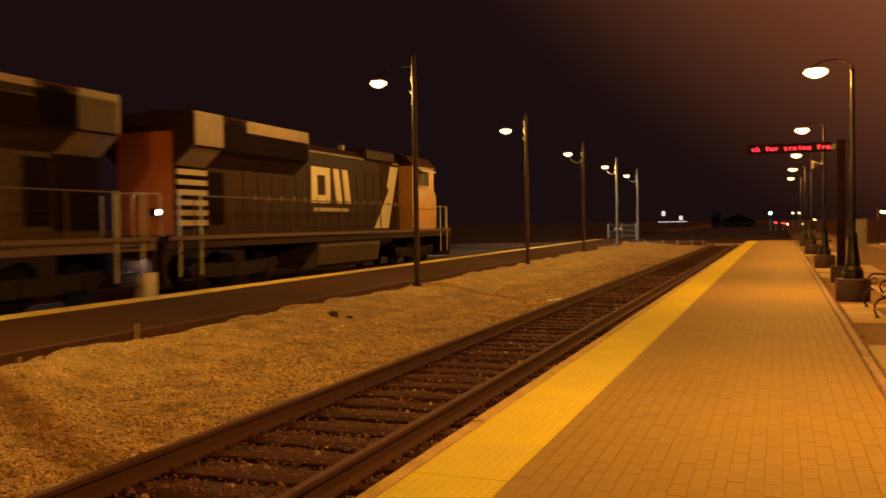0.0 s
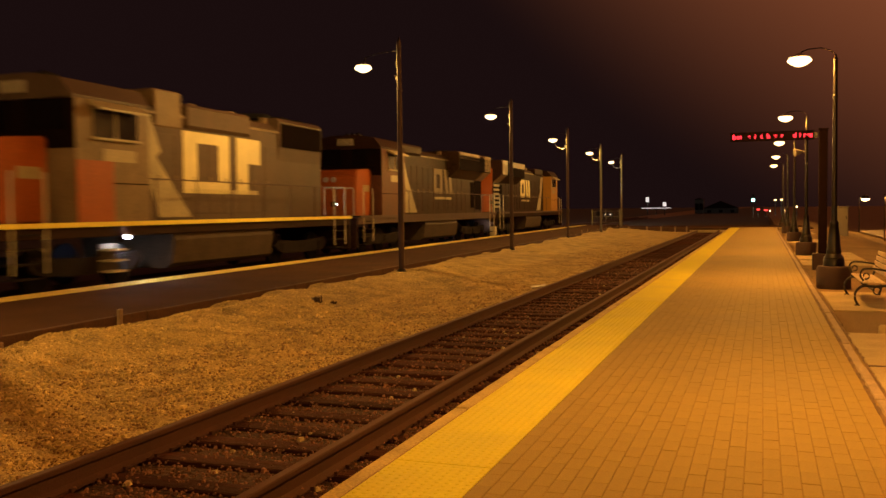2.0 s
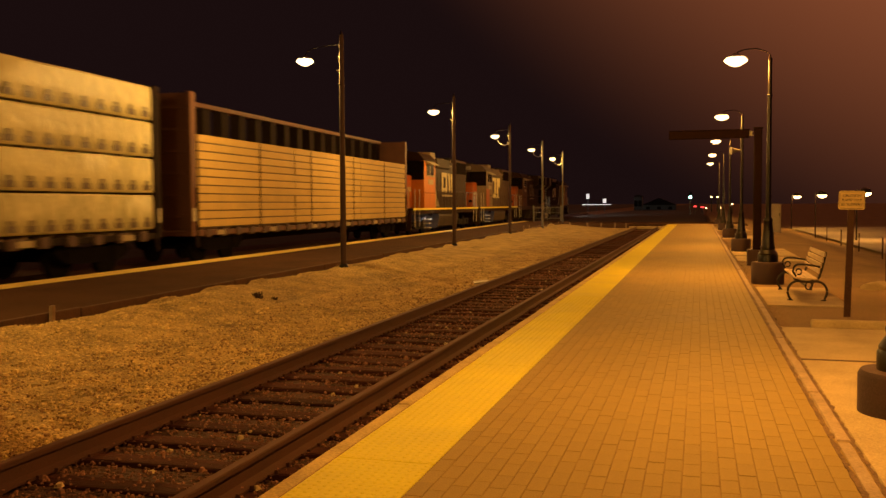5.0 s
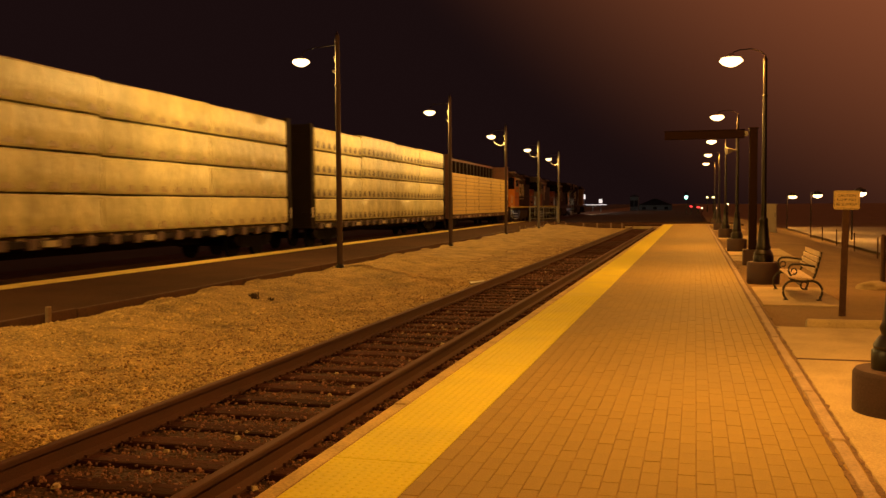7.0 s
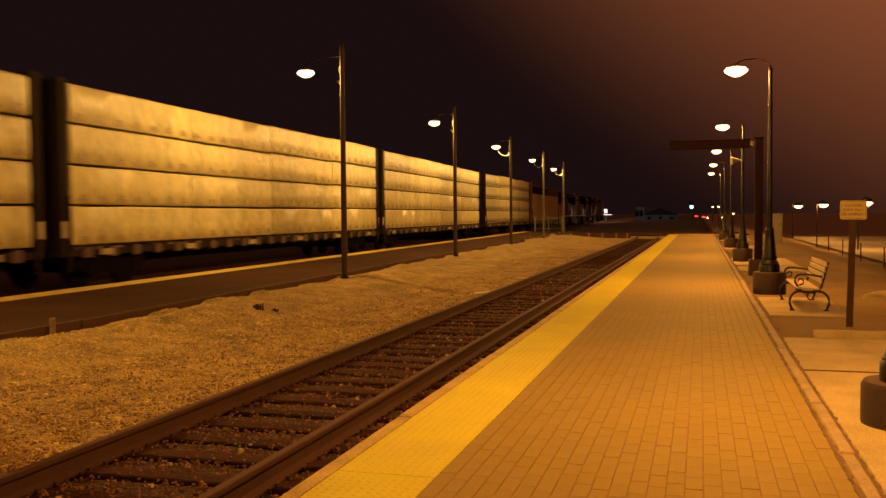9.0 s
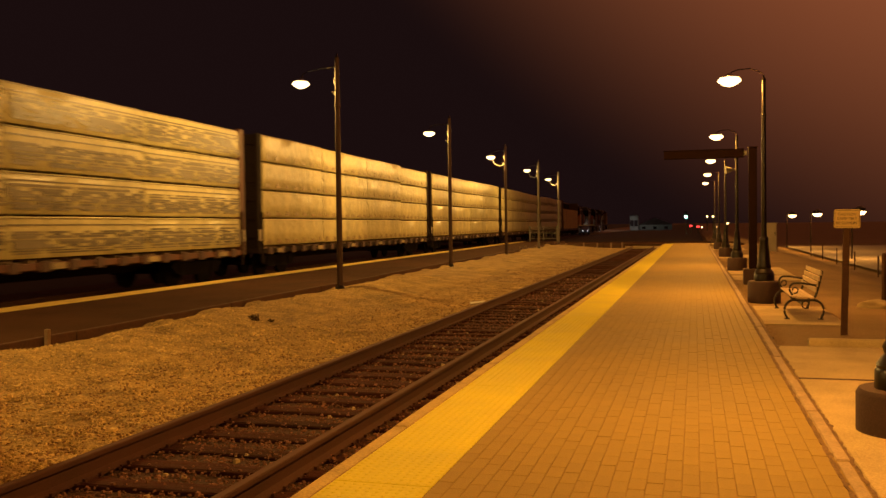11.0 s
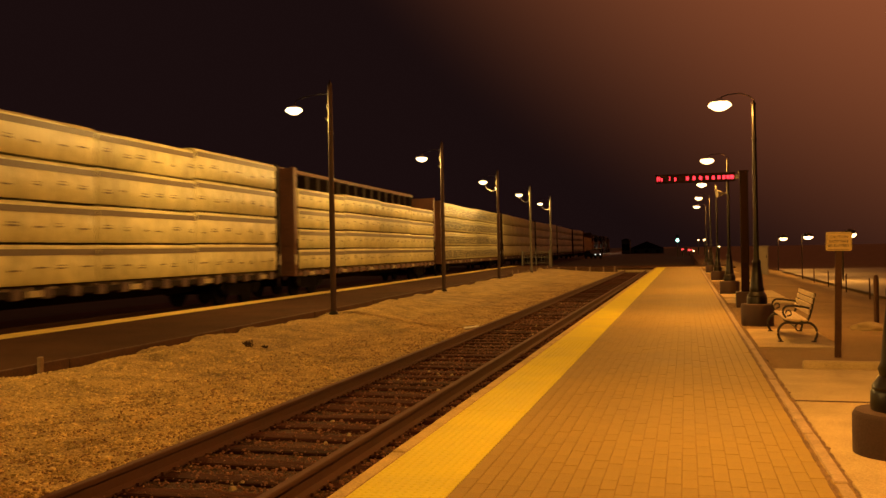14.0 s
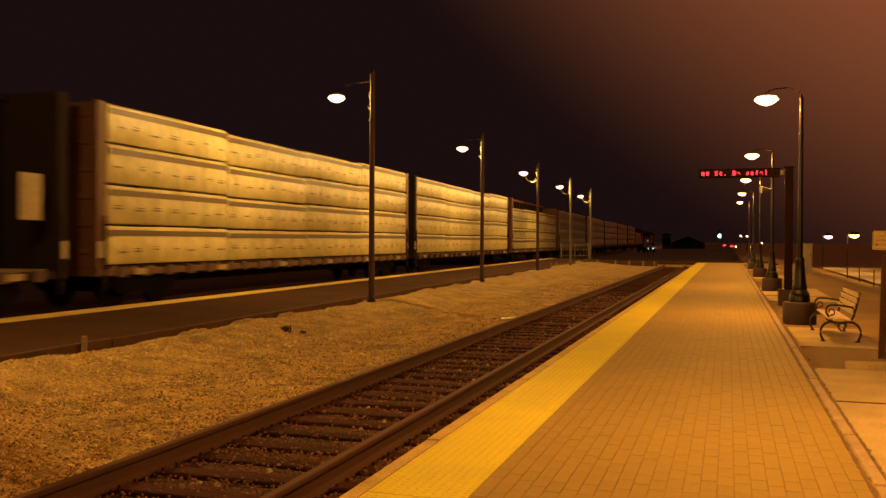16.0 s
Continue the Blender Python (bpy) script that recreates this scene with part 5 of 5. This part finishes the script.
def far_house(m, w, d, h, label, lit=0):
    t = empty("house", m)
    tagged(t, label, "building", group="far buildings")
    boxpart("wall", (-w / 2, w / 2, 0, d, -.5, h), M_SIDING, t)
    bm = bmesh.new()
    cross(bm, [(-w / 2 - .3, h), (w / 2 + .3, h), (0, h + w * .22)], -.3, d + .3)
    part("roof", bm, M_CARDARK, t)
    n = max(2, int(w / 2.6))
    for i in range(n):
        x = -w / 2 + (i + .5) * w / n
        wdw = boxpart("window", (x - .5, x + .5, -.04, .02, h * .35, h * .75), M_WHITE if i < lit else M_GRILLE, t)
        boxpart("sill", (x - .6, x + .6, -.1, .0, h * .35 - .1, h * .35), M_SIDING, wdw)


def glow_box(name, m, dims, material, label, category, pole=0.0):
    t = empty(name, m)
    tagged(t, label, category)
    boxpart("face", dims, material, t, "glowing face")
    boxpart("back", (dims[0] - .1, dims[1] + .1, dims[3] + .01, dims[3] + .3, dims[4] - .1, dims[5] + .1), M_BLACK, t)
    if pole:
        boxpart("pole", (-.1, .1, dims[3] + .05, dims[3] + .25, -pole, dims[4]), M_POLE, t)
    return t


def distance():
    def at(az, y, z):
        return pose(az * y, y, z)
    # shop with a lit canopy and its pole signs, far beyond the crossing
    glow_box("shop_canopy", at(-.110, 230, 1.2), (-3.6, 3.6, 0, .4, 0, .14), M_FARWHITE, "far shop canopy edge lit white", "shop", 1.6)
    glow_box("shop_sign", at(-.1195, 230, 3.4), (-.35, .35, 0, .3, -.6, .6), M_FARWHITE, "tall white shop sign glowing", "sign", 4.0)
    glow_box("shop_sign", at(-.101, 230, 2.2), (-.4, .4, 0, .3, -.5, .5), M_FARWHITE, "small white shop sign glowing", "sign", 3.0)
    far_house(at(-.0645, 262, -.9), 2.3, 5, 4.4, "pale low building beyond the crossing")
    far_house(at(-.042, 266, -.9), 9.5, 6, 1.9, "pale low shed beyond the crossing")
    # traffic signal
    s = empty("traffic_signal", at(-.0092, 170, 0))
    tagged(s, "traffic signal showing green over the far street", "traffic signal")
    boxpart("housing", (-.25, .25, .0, .3, 2.0, 3.6), M_BLACK, s, bevel=.03)
    boxpart("pole", (-.08, .08, .05, .2, -.6, 2.0), M_POLE, s)
    bm = bmesh.new()
    bmesh.ops.create_uvsphere(bm, u_segments=14, v_segments=8, radius=.36, matrix=pose(0, -.1, 2.6) @ Matrix.Scale(.8, 4))
    part("lens", bm, M_GREEN, s, "bright green lens", smooth=True)
    for az, z, w, m, label in ((-.004, .9, .5, M_RED, "red light of a far shop front"), (.0035, .75, .6, M_RED, "red tail lights of a far vehicle"), (.0128, 2.6, .28, M_FARLAMP, "small far street light"), (.0075, .6, .22, M_FARLAMP, "small far street light"), (.019, 2.6, .3, M_FARLAMP, "small far street light"), (.034, 1.3, .28, M_FARLAMP, "small far street light"), (.022, .6, .22, M_FARLAMP, "small far street light")):
        glow_box("far_light", at(az, 172, z), (-w * .5, w * .5, 0, .2, -.11, .11), m, label, "light", z + .6)


def car():
    """A car on the far street with its headlights on."""
    t = empty("car")
    tagged(t, "dark car with white headlights on the far street", "car")
    bm = bmesh.new()
    prism(bm, [(-2.1, .35), (2.1, .35), (2.1, .8), (1.2, .95), (.5, 1.42), (-1.1, 1.42), (-1.9, .95), (-2.1, .85)], -.85, .85)
    bmesh.ops.bevel(bm, geom=bm.edges[:], offset=.06, segments=2, affect="EDGES")
    part("body", bm, M_CARPAINT, t, smooth=True)
    bm = bmesh.new()
    prism(bm, [(.45, .98), (1.05, .98), (.5, 1.36)], -.87, .87)
    part("windscreen", bm, M_WINDOW, t)
    for y in (-1.3, 1.3):
        for x in (-.78, .78):
            bm = bmesh.new()
            tube(bm, (x - .1, y, .32), (x + .1, y, .32), .32, n=16)
            part("wheel", bm, M_TREAD, t)
    for x in (-.42, .42):
        bm = bmesh.new()
        bmesh.ops.create_uvsphere(bm, u_segments=12, v_segments=8, radius=.075, matrix=pose(x, 2.08, .68))
        part("headlight", bm, M_WHITE, t, "white headlight", smooth=True)
    return t


parking()
crossing()
distance()
CAR = car()


# ---- brick paving, last ----
def paving():
    w, l, g, gy = .0985, .225, .0058, .0028
    verts = [(-w / 2 + g / 2, -l / 2 + gy / 2, -.06), (w / 2 - g / 2, -l / 2 + gy / 2, -.06), (w / 2 - g / 2, l / 2 - gy / 2, -.06), (-w / 2 + g / 2, l / 2 - gy / 2, -.06)]
    c = .002
    mid = [(x, y, -.002) for x, y, _ in verts]
    top = [(x - math.copysign(c, x), y - math.copysign(c, y), 0.0) for x, y, _ in verts]
    faces = [(8, 9, 10, 11)] + [(a + i, a + (i + 1) % 4, a + 4 + (i + 1) % 4, a + 4 + i) for a in (0, 4) for i in range(4)]
    unit = bpy.data.meshes.new("paver")
    unit.from_pydata(verts + mid + top, [], faces)
    unit.materials.append(M_PAVER)
    rng = random.Random(11)
    rest_v, rest_f = [], []
    cols = 23
    x0 = -1.459
    pitch = (0.808 - x0) / cols
    for i in range(cols):
        y = -12.0 + (l / 2 if i % 2 else 0) + rng.uniform(-.03, .03)
        while y < END_Y - l:
            x, z = x0 + (i + .5) * pitch, rng.uniform(-.0015, .0008)
            if 3.9 <= y < 6.8:
                again("paver", unit, PLATFORM, pose(x, y, z, rng.uniform(-.15, .15), rng.uniform(-.2, .2), rng.uniform(-.5, .5)))
            else:
                k = len(rest_v)
                rest_v += [(x + a, y + b, z + d) for a, b, d in verts + mid + top]
                rest_f += [tuple(k + q for q in f) for f in faces]
            y += l
    me = bpy.data.meshes.new("brick_paving")
    me.from_pydata(rest_v, [], rest_f)
    me.materials.append(M_PAVER)
    ob = new("brick_paving", me)
    ob.parent = PLATFORM
    ob["kind"] = "stuff"


paving()


def motions():
    for thing, u, turn in MOVING:
        walk(thing, [(t, FAR @ pose(TRACK_X, s + u, RAIL_Z, 0, 0, turn)) for t, s in SPEED])
    for letter, t0, x, bar in LETTERS:
        walk(letter, letter_rows(t0, x, bar))
    walk(CAR, [(t, pose(x, y, -.3, 0, 0, 205)) for t, x, y in ((0, -26, 150), (6, -22.5, 149), (12.5, -16.5, 148), (14.5, -14.2, 147), (16, -12.6, 146))])


motions()
